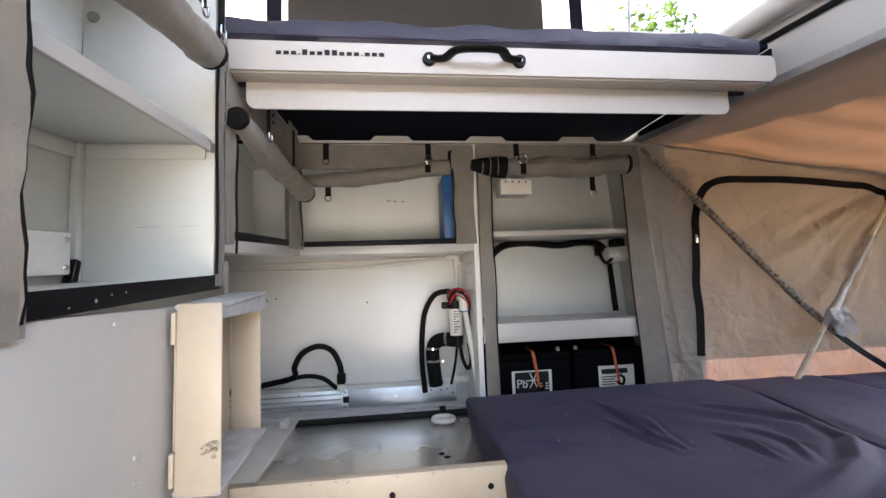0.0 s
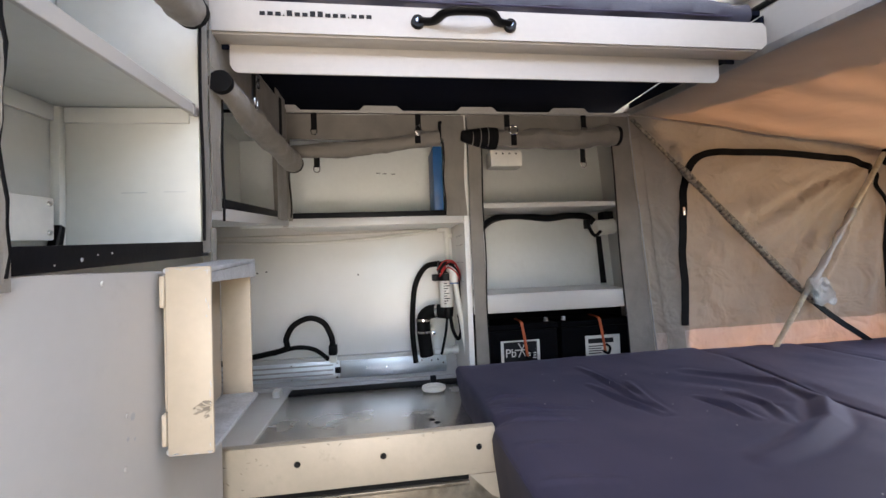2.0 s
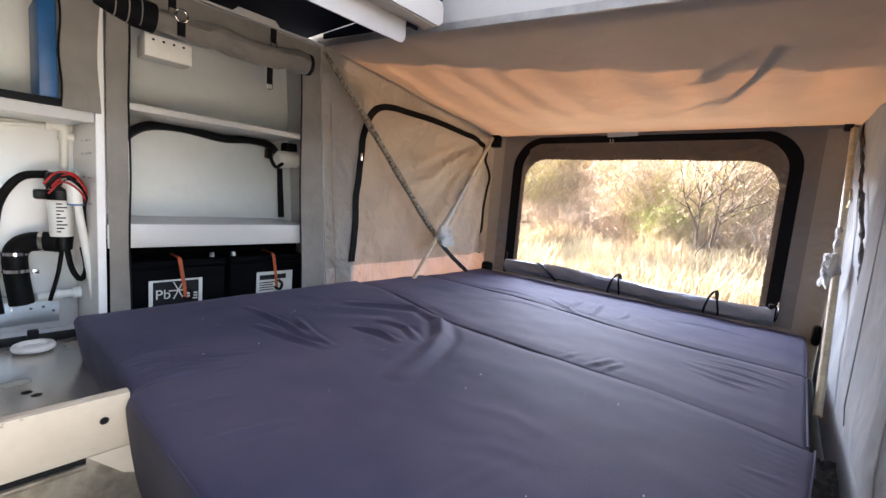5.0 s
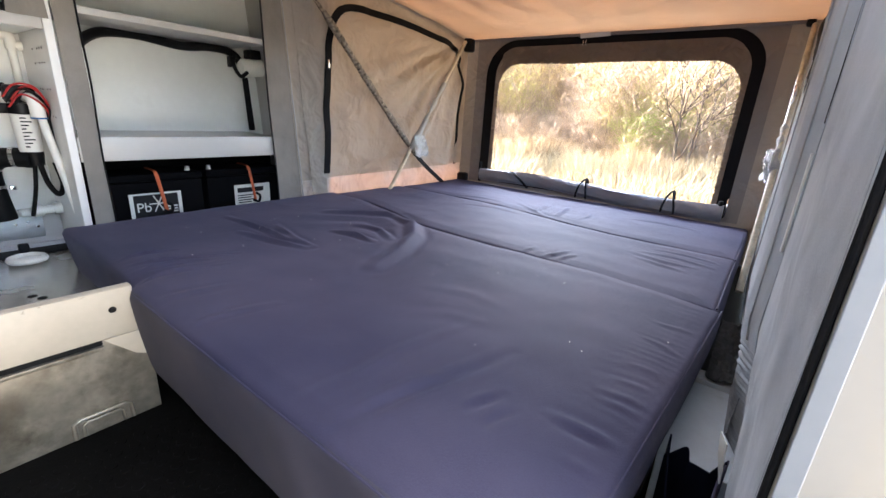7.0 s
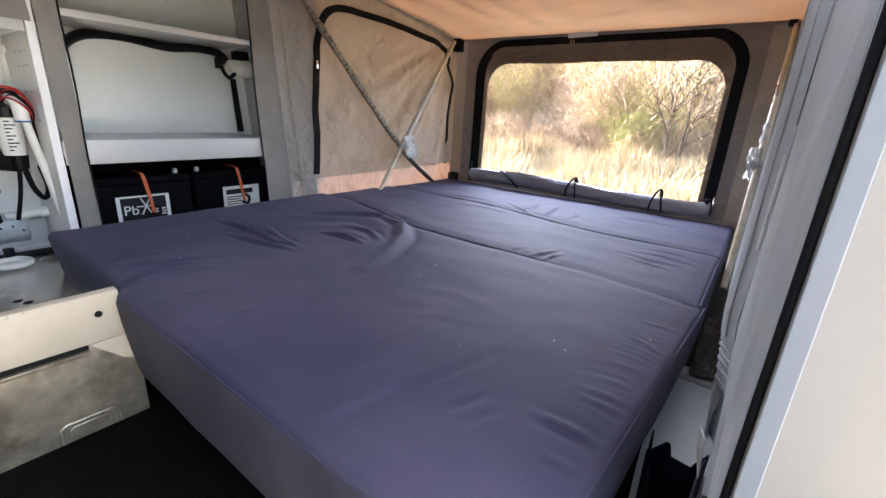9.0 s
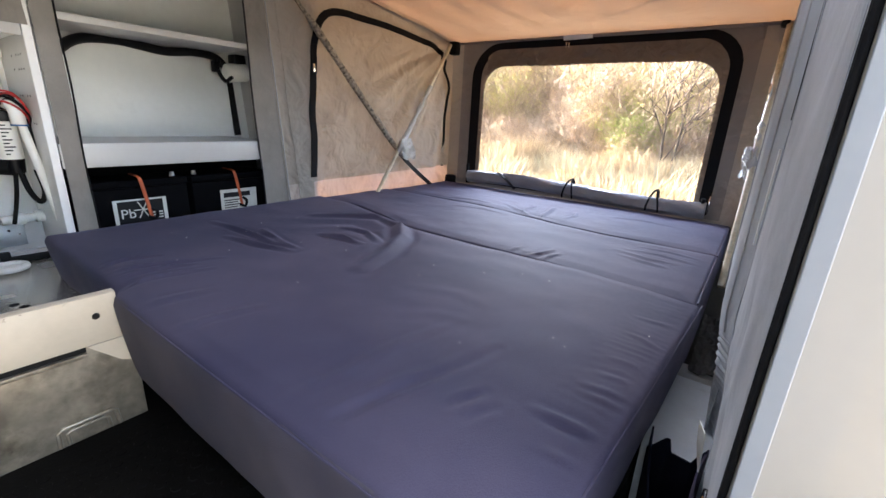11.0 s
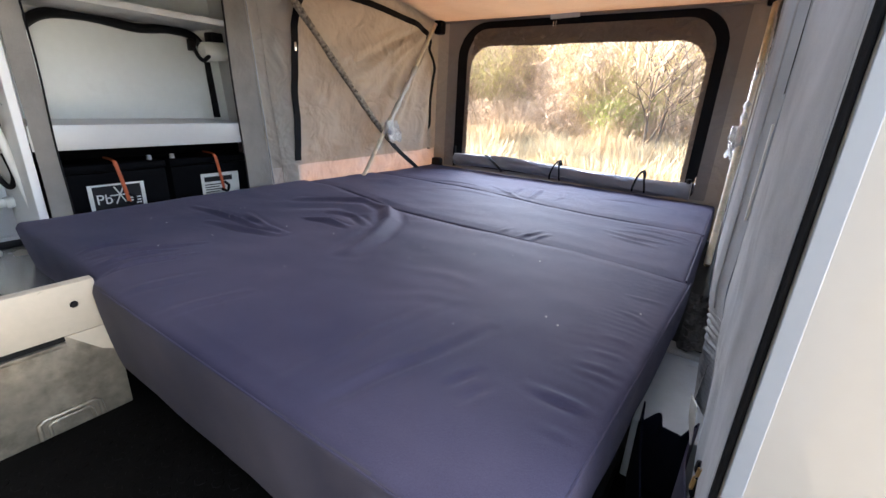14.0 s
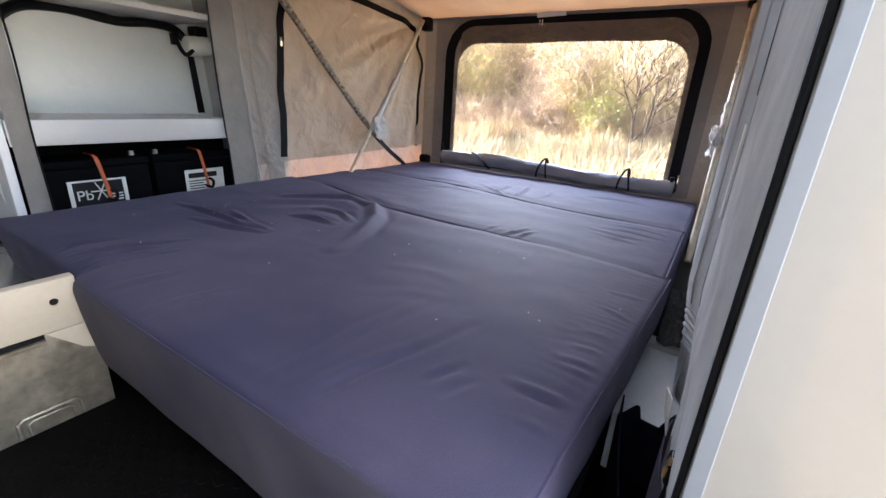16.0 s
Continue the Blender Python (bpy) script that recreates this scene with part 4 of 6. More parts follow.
solo("drop_cable", sweep(curve([(0.415, 1.93, 1.30), (0.405, 1.94, 1.22), (0.385, 1.95, 1.13)]), 0.006, 8), RUBBER, "black cable hanging below the pump", "cable")
tee = thing("pipe_tee", "white plastic pipe tee at the rail", "pipe fitting", (0.42, 1.99, 1.12))
part("pipe", sweep([(0.36, 1.99, 1.135), (0.482, 1.99, 1.142)], 0.014, 12), WHITEPLASTIC, tee)
part("collar", sweep([(0.392, 1.99, 1.137), (0.418, 1.99, 1.1385)], 0.020, 12), WHITEPLASTIC, tee)
part("collar", sweep([(0.446, 1.99, 1.140), (0.470, 1.99, 1.1415)], 0.020, 12), WHITEPLASTIC, tee)
riser = thing("riser_pipe", "white riser pipe with elbow under the cupboard", "pipe", (0.44, 2.03, 1.54))
part("pipe", sweep([(0.440, 2.035, 1.54), (0.440, 2.035, 1.690)], 0.011, 12), WHITEPLASTIC, riser)
part("elbow", sweep(curve([(0.440, 2.035, 1.655), (0.440, 2.035, 1.690), (0.425, 2.035, 1.699), (0.395, 2.035, 1.699)], 5), 0.0155, 12), WHITEPLASTIC, riser)
part("branch", sweep([(0.44, 2.035, 1.668), (0.466, 2.035, 1.668)], 0.014, 12), WHITEPLASTIC, riser)
solo("thin_pipe", sweep(curve([(0.395, 2.035, 1.695), (0.15, 2.04, 1.672), (-0.20, 2.045, 1.655), (-0.655, 2.045, 1.668)]), 0.0065, 8), WHITEPLASTIC, "thin white water pipe sagging along the wall", "pipe")
solo("thin_pipe", sweep(curve([(0.395, 2.055, 1.700), (0.0, 2.058, 1.692), (-0.655, 2.058, 1.688)]), 0.0055, 8), WHITEPLASTIC, "thin white water pipe clipped along the wall", "pipe")
loop = thing("hose_loop", "black hose looped on the back wall with a connector", "hose", (-0.19, 2.02, 1.12))
part("hose", sweep(curve([(-0.62, 2.03, 1.13), (-0.40, 2.02, 1.165), (-0.30, 2.005, 1.19), (-0.295, 2.0, 1.235), (-0.262, 2.0, 1.29), (-0.195, 2.0, 1.318), (-0.135, 2.0, 1.295), (-0.103, 2.0, 1.235), (-0.096, 2.0, 1.19)]), 0.0125, 10), RUBBER, loop)
part("connector", box(-0.114, -0.078, 1.982, 2.018, 1.150, 1.196, 0.006), RUBBER, loop)
part("connector_tail", box(-0.112, -0.080, 1.985, 2.015, 1.118, 1.149, 0.004), WHITEPLASTIC, loop)
solo("rubber_cable", sweep(curve([(-0.36, 2.035, 1.165), (-0.26, 2.02, 1.188), (-0.18, 2.02, 1.175), (-0.12, 2.03, 1.125)]), 0.010, 8), RUBBER, "short black cable behind the slide rail", "cable")
for x, z in ((-0.46, 1.52), (-0.43, 1.525), (-0.47, 1.50), (0.02, 1.50), (-0.39, 1.53)):
    solo("wall_hole", disc((x, NORTH - 0.0008, z), (0, -1, 0), 0.004, 0.0008, 8), EDGE, "small dark screw hole in the wall", "screw hole", "screw holes in the back wall")

rail = thing("drawer_slide", "aluminium drawer slide in a white housing", "drawer slide", (0.0, 2.04, 0.99))
part("housing", box(-0.658, 0.4665, 2.030, NORTH - 0.002, 0.992, 1.134, 0.003), WHITE, rail)
part("lower_lip", box(-0.658, 0.467, 2.010, 2.0295, 0.992, 1.018, 0.003), WHITE, rail)
inner = part("inner_channel", box(-0.65, -0.072, 2.020, 2.0295, 1.040, 1.118, 0.002), ALU, rail)
for z in (1.056, 1.076, 1.098):
    part("groove", box(-0.65, -0.10, 2.0165, 2.0197, z, z + 0.007, 0.001), STEEL, inner)
part("outer_channel", box(-0.068, 0.416, 2.022, 2.0295, 1.038, 1.116, 0.002), ALU, rail)
part("stop", box(-0.092, -0.066, 2.012, 2.0215, 1.064, 1.090, 0.002), PLASTIC, rail)
for x, z in ((-0.083, 1.046), (-0.083, 1.108), (0.05, 1.08), (0.14, 1.08), (0.30, 1.095), (0.345, 1.092), (0.375, 1.095), (0.40, 1.078), (-0.28, 1.046), (-0.28, 1.108)):
    part("screw", disc((x, 2.0215, z), (0, -1, 0), 0.004, 0.006, 10), CHROME, rail)

tray = thing("metal_tray", "dull galvanised metal tray with stained reflective bottom", "tray", (0.15, 1.5, 0.97))
part("bottom", box(-0.280, 0.60, 1.092, 2.0, 0.975, 1.000, 0.001), TRAY, tray)
part("side_ledge", box(-0.655, -0.281, 1.092, 2.0, 0.985, 1.006, 0.002), SPLASH, tray, "white painted ledge")
# black strip drawn for the shaded gap behind the tray bottom
part("dark_gap", box(-0.279, 0.467, 1.93, 2.0085, 1.0005, 1.0055, 0.001), RUBBER, tray, "black strip standing in for the dark gap at the back")
cap = thing("ring_cap", "white plastic ring cap lying in the tray", "cap", (0.335, 1.86, 1.0005))
part("ring", sweep([(0.335 + 0.042 * math.cos(t), 1.86 + 0.042 * math.sin(t), 1.012) for t in [math.tau * k / 24 for k in range(25)]], 0.010, 8, caps=False), WHITEPLASTIC, cap)
part("hub", disc((0.335, 1.86, 1.002), (0, 0, 1), 0.034, 0.008, 20), WHITEPLASTIC, cap)
solo("black_clip", box(0.325, 0.352, 1.90, 1.92, 1.0005, 1.05, 0.004), PLASTIC, "small black clip at the back of the tray", "clip")
for x, y in ((0.29, 1.53), (0.305, 1.50)):
    solo("debris", disc((x, y, 1.0002), (0, 0, 1), 0.012, 0.002, 7, 0.008), RUBBER, "dark dirt scrap lying in the tray", "debris", "dirt scraps in the tray")
solo("grey_block", box(-0.335, -0.305, 1.90, 1.95, 1.0065, 1.035, 0.004), WHITEPLASTIC, "small grey plastic block on the ledge", "block")

front = thing("front_rail", "cream painted metal rail with black bolts", "rail", (0.08, 1.08, 1.04))
part("face", box(-0.235, 0.398, 1.066, 1.0735, 1.034, 1.144, 0.003), CREAM, front)
part("top_flange", box(-0.235, 0.398, 1.0740, 1.091, 1.130, 1.144, 0.002), CREAM, front)
part("gusset", prism([(0.331, 1.0665, 1.0338), (0.44, 1.0665, 1.0338), (0.44, 1.0665, 0.955), (0.385, 1.0665, 0.980)], (0, 0.006, 0)), CREAM, front, smooth=False)
for x in (-0.065, 0.129, 0.357):
    part("bolt", disc((x, 1.0659, 1.098), (0, -1, 0), 0.0075, 0.004, 14, 0.005), PLASTIC, front, "black bolt head")
for i in range(20):
    x, z = rng.uniform(-0.23, 0.38), 1.141 - abs(rng.gauss(0, 0.004)) if i < 8 else rng.uniform(1.045, 1.12)
    if i >= 8:
        x = rng.uniform(-0.23, -0.12)
    part("chip", mark(x, 1.0652 - 0.00012 * i, z, rng.uniform(0.003, 0.016), rng.uniform(0.0008, 0.003), rng.uniform(-0.9, 0.9)), SMEAR, front, "chipped paint")
lower = structure("wall_kickboard", box(-0.235, 0.418, 1.074, 1.088, FLOOR, 1.0335, 0.002), SCUFFED, "scuffed bare aluminium kickboard with dark smears", "panel")
part("fold", box(-0.235, 0.330, 1.063, 1.0735, 1.012, 1.021, 0.002), SCUFFED, lower)
# black strip in place of the shadow between rail and fold
part("gap", box(-0.235, 0.330, 1.0715, 1.0735, 1.0215, 1.0335, 0), RUBBER, lower, "black strip standing in for the shadow under the rail")
part("embossed_frame", sweep([(0.254, 1.073, FLOOR + 0.004), (0.255, 1.073, 0.856), (0.264, 1.073, 0.863), (0.350, 1.073, 0.863), (0.358, 1.073, 0.856), (0.361, 1.073, FLOOR + 0.004)], 0.005, 8), SCUFFED, lower)
part("embossed_frame", sweep([(0.270, 1.073, FLOOR + 0.004), (0.270, 1.073, 0.847), (0.277, 1.073, 0.852), (0.336, 1.073, 0.852), (0.342, 1.073, 0.847), (0.344, 1.073, FLOOR + 0.004)], 0.004, 8), SCUFFED, lower)


# ---- bed ----
def ridge(x, y, pts, amp, w):
    """A soft fold along a line of points, fading at its ends."""
    if min(p[0] for p in pts) - 4 * w > x or max(p[0] for p in pts) + 4 * w < x or min(p[1] for p in pts) - 4 * w > y or max(p[1] for p in pts) + 4 * w < y:
        return 0.0
    best, at = 9.0, 0.0
    n = len(pts) - 1
    for i in range(n):
        ax, ay = pts[i]
        bx, by = pts[i + 1]
        dx, dy = bx - ax, by - ay
        t = max(0.0, min(1.0, ((x - ax) * dx + (y - ay) * dy) / (dx * dx + dy * dy)))
        d = math.hypot(x - ax - t * dx, y - ay - t * dy)
        if d < best:
            best, at = d, (i + t) / n
    q = best / w
    return 0.0 if q > 4 else amp * (math.exp(-(q**1.5)) - 0.38 * math.exp(-(((q - 1.9) / 0.8) ** 2))) * math.sin(math.pi * min(1, max(0, 0.08 + 0.84 * at)))


FOLDS = (
    # the hooked fold beside the seam, with the hollow inside it
    ([(1.16, 1.38), (1.26, 1.26), (1.32, 1.15), (1.27, 1.02), (1.15, 0.91), (1.00, 0.835), (0.86, 0.79)], 0.016, 0.034),
    ([(1.06, 1.30), (1.18, 1.18), (1.17, 1.07), (1.08, 0.97)], -0.009, 0.062),
    ([(1.00, 1.14), (1.02, 1.05), (1.01, 0.96)], 0.010, 0.018),
    ([(1.10, 1.14), (1.135, 1.05), (1.07, 0.94)], 0.010, 0.019),
    # long creases in front of the batteries
    ([(0.83, 1.52), (0.845, 1.30), (0.84, 1.08)], 0.0085, 0.017),
    ([(0.77, 1.32), (0.80, 1.16), (0.825, 1.04)], 0.0085, 0.017),
    ([(0.90, 1.32), (0.865, 1.18), (0.845, 1.04)], 0.0075, 0.016),
    # gathers at the notched corner
    ([(0.42, 1.25), (0.485, 1.284), (0.56, 1.26)], 0.0056, 0.0115),
    ([(0.42, 1.20), (0.52, 1.182), (0.66, 1.12)], 0.0056, 0.0115),
    ([(0.42, 1.15), (0.50, 1.14), (0.58, 1.12)], 0.0056, 0.0115),
    ([(0.41, 1.09), (0.494, 1.082), (0.60, 1.055)], 0.0056, 0.0115),
    ([(0.40, 0.95), (0.46, 0.94), (0.54, 0.92)], 0.0030, 0.018),
    ([(0.40, 0.80), (0.476, 0.796), (0.57, 0.77)], 0.0026, 0.016),
    # slack folds near the door
    ([(0.40, 0.455), (0.469, 0.452), (0.531, 0.444), (0.614, 0.446), (0.694, 0.432), (0.794, 0.408)], 0.0016, 0.018),
    ([(0.42, 0.372), (0.478, 0.357), (0.53, 0.347), (0.588, 0.329), (0.661, 0.310), (0.735, 0.292)], -0.0040, 0.017),
    ([(0.46, 0.385), (0.53, 0.372), (0.60, 0.352)], 0.0014, 0.016),
    ([(0.560, 0.258), (0.590, 0.250), (0.620, 0.240)], -0.0045, 0.013),
    ([(0.546, 0.222), (0.575, 0.217), (0.600, 0.206)], -0.0028, 0.012),
    ([(0.632, 0.168), (0.636, 0.126), (0.636, 0.095), (0.636, 0.068)], 0.0036, 0.012),
    ([(0.617, 0.150), (0.619, 0.118), (0.619, 0.085)], -0.0022, 0.012),
    # short gathers along the piped edge
    ([(0.735, 0.140), (0.742, 0.103), (0.746, 0.066)], 0.0019, 0.011),
    ([(0.713, 0.130), (0.717, 0.088), (0.722, 0.062)], 0.0019, 0.011),
    ([(0.785, 0.130), (0.790, 0.100), (0.797, 0.066)], 0.0019, 0.011),
    ([(0.846, 0.132), (0.849, 0.100), (0.852, 0.062)], 0.0019, 0.010),
    ([(0.965, 0.130), (0.955, 0.095), (0.945, 0.060)], 0.0019, 0.011),
    ([(1.060, 0.140), (1.066, 0.100), (1.074, 0.060)], 0.0019, 0.011),
    ([(0.567, 0.112), (0.569, 0.090), (0.573, 0.070)], 0.0019, 0.011),
    ([(0.72, 0.55), (0.78, 0.47), (0.80, 0.38)], 0.0012, 0.026),
    ([(0.86, 0.62), (0.90, 0.50), (0.88, 0.40)], 0.0010, 0.026),
    # beside the seams of the outer cushions
    ([(2.00, 0.97), (1.86, 0.784), (1.83, 0.65)], 0.0055, 0.018),
    ([(1.84, 0.72), (1.99, 0.746), (2.124, 0.771)], 0.0065, 0.018),
    ([(1.88, 0.831), (2.03, 0.845), (2.10, 0.86)], 0.0055, 0.016),
    ([(1.90, 0.63), (1.98, 0.62), (2.06, 0.64)], 0.0040, 0.015),
    ([(1.60, 0.33), (1.558, 0.217), (1.563, 0.14)], 0.0036, 0.016),
    ([(1.63, 0.30), (1.629, 0.196), (1.603, 0.09)], 0.0036, 0.015),
    ([(1.55, 0.30), (1.518, 0.226), (1.505, 0.16)], 0.0034, 0.015),
    ([(1.69, 0.28), (1.69, 0.18), (1.66, 0.08)], 0.0028, 0.014),
    ([(1.31, 0.53), (1.36, 0.505), (1.43, 0.49)], 0.0050, 0.014),
    ([(1.31, 0.48), (1.36, 0.468), (1.41, 0.455)], 0.0045, 0.013),
    ([(1.31, 0.60), (1.35, 0.585), (1.39, 0.58)], 0.0035, 0.013),
    ([(1.74, 1.15), (1.80, 1.00), (1.79, 0.86)], 0.0030, 0.018),
    ([(1.93, 1.30), (1.96, 1.12), (1.95, 1.02)], 0.0035, 0.016),
    ([(2.10, 0.50), (2.14, 0.36), (2.12, 0.20)], 0.0035, 0.020),
)


def seam_x(y):
    t = max(0.0, min(1.0, (y - 0.93) / 0.62))
    return 1.302 + 0.138 * t * t * (3 - 2 * t) - 0.14 * max(0.0, 0.35 - y)


def outer_seam_x(y):
    t = max(0.0, min(1.0, (y - 0.4) / 0.7))
    return 1.787 + 0.103 * t * t * (3 - 2 * t)


def west_x(y):
    t = max(0.0, min(1.0, (y - 1.06) / 0.05))
    return 0.387 + 0.018 * t


def cushion(x0, x1, y0, y1, bottom, top, r, seed, cell=0.0050):
    """A soft block; x0 and x1 are functions of y, bottom of y."""
    nx, ny, nh = max(8, int((x1(0.5) - x0(0.5)) / cell)), int((y1 - y0) / cell), 10
    bm = bmesh.new()
    vs = {}

    def vert(i, j, k):
        if (i, j, k) in vs:
            return vs[i, j, k]
        y = y0 + (y1 - y0) * j / ny
        x = x0(y) + (x1(y) - x0(y)) * i / nx
        z = bottom(y) + (top - bottom(y)) * k / nh
        p, lo, hi = Vector((x, y, z)), (x0(y) + r, y0 + r, bottom(y) + r), (x1(y) - r, y1 - r, top - r)
        c = Vector([min(max(p[a], lo[a]), hi[a]) for a in range(3)])
        d = p - c
        if d.length > 1e-9:
            p = c + d.normalized() * r
        bulge = math.sin(math.pi * min(1, max(0, k / nh)))
        if k < nh:
            wob = 0.006 * bulge + nz(x, y, z, 9, 0.004)
            if i == 0:
                p.x -= wob
            if j == 0:
                p.y -= wob
        if k == nh:
            inner = min(1.0, min(x - x0(y), x1(y) - x, y - y0, y1 - y) / 0.05)
            p.z += nz(x, y, seed, 2.2, 0.008) + nz(x, y, seed + 4, 7, 0.0020) + 0.006 * inner
            p.z += nz(x * 1.6, y, seed + 8, 9, 0.0016)
            for pts, amp, w in FOLDS:
                p.z += inner * ridge(x, y, pts, amp * 1.1, w * 0.62)
            if y < 0.19 and 0.55 < x < 1.25:
                p.z += 0.0006 * math.sin(x * 245 + 14 * y + 9 * noise.noise(Vector((x * 5, y * 5, 0)))) * min(1, (0.19 - y) / 0.10) * inner * max(0, noise.noise(Vector((x * 3, y * 2, 7))) + 0.5)
            edge = math.hypot(x - x0(y), y - 1.095)
            if seed == 1 and edge < 0.09:
                p.z -= 0.018 * (1 - edge / 0.09) ** 2
        if seed == 1 and i == 0 and abs(y - 1.095) < 0.06:
            p.x += 0.006 * (1 - abs(y - 1.095) / 0.06) ** 2
        if k < nh and seed == 1:
            p.x += 0.028 * (1 - k / nh) * max(0.0, 1 - (x - x0(y)) / 0.2)
            p.y += 0.026 * (1 - k / nh) * max(0.0, 1 - (y - y0) / 0.2)
        if seed == 1:
            p.y += (0.036 - 0.058 * (x - 0.45)) * max(0.0, 1 - (y - y0) / 0.9)
        vs[i, j, k] = bm.verts.new(p)
        return vs[i, j, k]

    for i in range(nx):
        for j in range(ny):
            bm.faces.new((vert(i, j, nh), vert(i + 1, j, nh), vert(i + 1, j + 1, nh), vert(i, j + 1, nh)))
            bm.faces.new((vert(i, j, 0), vert(i, j + 1, 0), vert(i + 1, j + 1, 0), vert(i + 1, j, 0)))
    for k in range(nh):
        for i in range(nx):
            bm.faces.new((vert(i, 0, k), vert(i + 1, 0, k), vert(i + 1, 0, k + 1), vert(i, 0, k + 1)))
            bm.faces.new((vert(i, ny, k), vert(i, ny, k + 1), vert(i + 1, ny, k + 1), vert(i + 1, ny, k)))
        for j in range(ny):
            bm.faces.new((vert(0, j, k), vert(0, j, k + 1), vert(0, j + 1, k + 1), vert(0, j + 1, k)))
            bm.faces.new((vert(nx, j, k), vert(nx, j + 1, k), vert(nx, j + 1, k + 1), vert(nx, j, k + 1)))
    return bm


def drop(y):
    return 0.900 if y < 1.06 else 0.962 if y > 1.10 else 0.900 + 0.062 * (y - 1.06) / 0.04


BED = 1.138
m1 = thing("mattress", "creased navy mattress cushion in the camper", "mattress", (0.85, 0.9, 0.90), "mattress cushions of the bed")
cover = part("cover", cushion(west_x, lambda y: seam_x(y) - 0.001, 0.045, 1.705, drop, BED, 0.016, 1), NAVY, m1)
# browner cloth on the west faces in front of the notch
cover.data.materials.append(SIDENAVY)
for p in cover.data.polygons:
    p.material_index = 1 if p.normal.x < -0.75 and p.center.y < 1.07 else 0
part("piping", sweep(curve([(0.392, 0.14, BED - 0.005), (0.391, 0.30, BED - 0.005), (0.390, 0.60, BED - 0.006), (0.390, 0.85, BED - 0.006), (0.392, 1.04, BED - 0.008)]), 0.0022, 6), NAVY, m1)
part("piping", sweep([(0.40 + 0.030 * k, 0.0860 - 0.058 * (0.03 * k - 0.05), BED - 0.005 + nz(k, 0, 0, 0.7, 0.0012)) for k in range(30)], 0.0024, 6), NAVY, m1)
m2 = thing("mattress", "navy mattress cushion across the fold-out base", "mattress", (1.55, 0.9, 0.956), "mattress cushions of the bed")
part("cover", cushion(lambda y: seam_x(y) + 0.001, lambda y: outer_seam_x(y) - 0.001, 0.048, 1.690, lambda y: 0.956, BED - 0.002, 0.013, 1.5), NAVY, m2)
part("piping", sweep([(1.28 + 0.030 * k, 0.0495, BED - 0.006) for k in range(17)], 0.0022, 6), NAVY, m2)
m3 = thing("mattress", "navy mattress cushion below the tent window", "mattress", (2.1, 0.9, 0.956), "mattress cushions of the bed")
part("cover", cushion(lambda y: outer_seam_x(y) + 0.001, lambda y: 2.415, 0.048, 1.665, lambda y: 0.956, BED - 0.003, 0.010, 1.8), NAVY, m3)
part("piping", sweep([(1.80 + 0.030 * k, 0.0495, BED - 0.006) for k in range(20)], 0.0022, 6), NAVY, m3)
solo("platform", box(0.46, 1.23, 0.075, 1.05, FLOOR, 0.8985, 0.004), PLASTIC, "black platform under the mattress", "platform")
solo("bed_board", box(0.602, 1.232, 1.093, 1.70, 0.90, 0.961, 0.003), WHITE, "white board under the back of the mattress", "bed board")
# coloured dark for shade, or a lit sliver would show beside the mattress
structure("floor_fold_out", box(1.288, 2.47, -0.10, 1.72, 0.90, 0.954, 0.004), ROOFDARK, "fold-out floor panel that carries the bed, darkened to look shaded", "floor")
for i in range(26):
    x, y = random.uniform(0.5, 1.2), random.uniform(0.1, 1.5)
    solo("lint", disc((x, y, BED + 0.0105 + nz(x, y, 1, 2.2, 0.010)), (0, 0, 1), random.uniform(0.0007, 0.0015), 0.001, 6), LABEL, "pale speck of lint on the mattress", "lint", "lint on the mattress")

# ---- bunk ----
bunk = thing("bunk", "white sheet-metal bunk front with black handle", "bunk", (0.45, 1.5, 1.993))
bm = prism([(-0.222, 1.0, 2.060), (1.125, 1.0, 2.060), (1.142, 1.0, 2.075), (1.142, 1.0, 2.118), (1.132, 1.0, 2.129), (-0.222, 1.0, 2.129)], (0, 0.006, 0))
part("front_plate", bm, BUNKPAINT, bunk, smooth=False)
part("folded_underside", box(-0.222, 1.120, 1.0065, 1.0525, 2.056, 2.062, 0.002), BUNKPAINT, bunk)
r = 0.022
lip = [(-0.185, 2.058)] + [(-0.185 + r - r * math.cos(a), 1.993 + r - r * math.sin(a)) for a in [radians(15 * k) for k in range(7)]] + [(1.047 - r + r * math.sin(a), 1.993 + r - r * math.cos(a)) for a in [radians(15 * k) for k in range(7)]] + [(1.047, 2.058)]
part("lip", prism([(x, 1.053, z) for x, z in lip], (0, 0.005, 0)), BUNKPAINT, bunk, smooth=False)
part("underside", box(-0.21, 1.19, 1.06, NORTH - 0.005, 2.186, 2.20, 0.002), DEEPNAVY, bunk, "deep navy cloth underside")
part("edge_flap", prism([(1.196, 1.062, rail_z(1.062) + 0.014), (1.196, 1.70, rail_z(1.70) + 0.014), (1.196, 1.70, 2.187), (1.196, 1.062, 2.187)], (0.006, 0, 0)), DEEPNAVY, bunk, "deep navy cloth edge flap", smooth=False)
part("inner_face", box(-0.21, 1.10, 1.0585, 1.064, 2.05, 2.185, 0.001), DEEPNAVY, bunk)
part("handle", sweep(curve([(0.240, 0.993, 2.093), (0.275, 0.992, 2.094), (0.300, 0.962, 2.097), (0.345, 0.956, 2.099), (0.400, 0.958, 2.098), (0.425, 0.985, 2.095), (0.457, 0.993, 2.094)], 6), [0.013] * 37, 10, flat=0.55), PLASTIC, bunk, "black plastic grab handle")
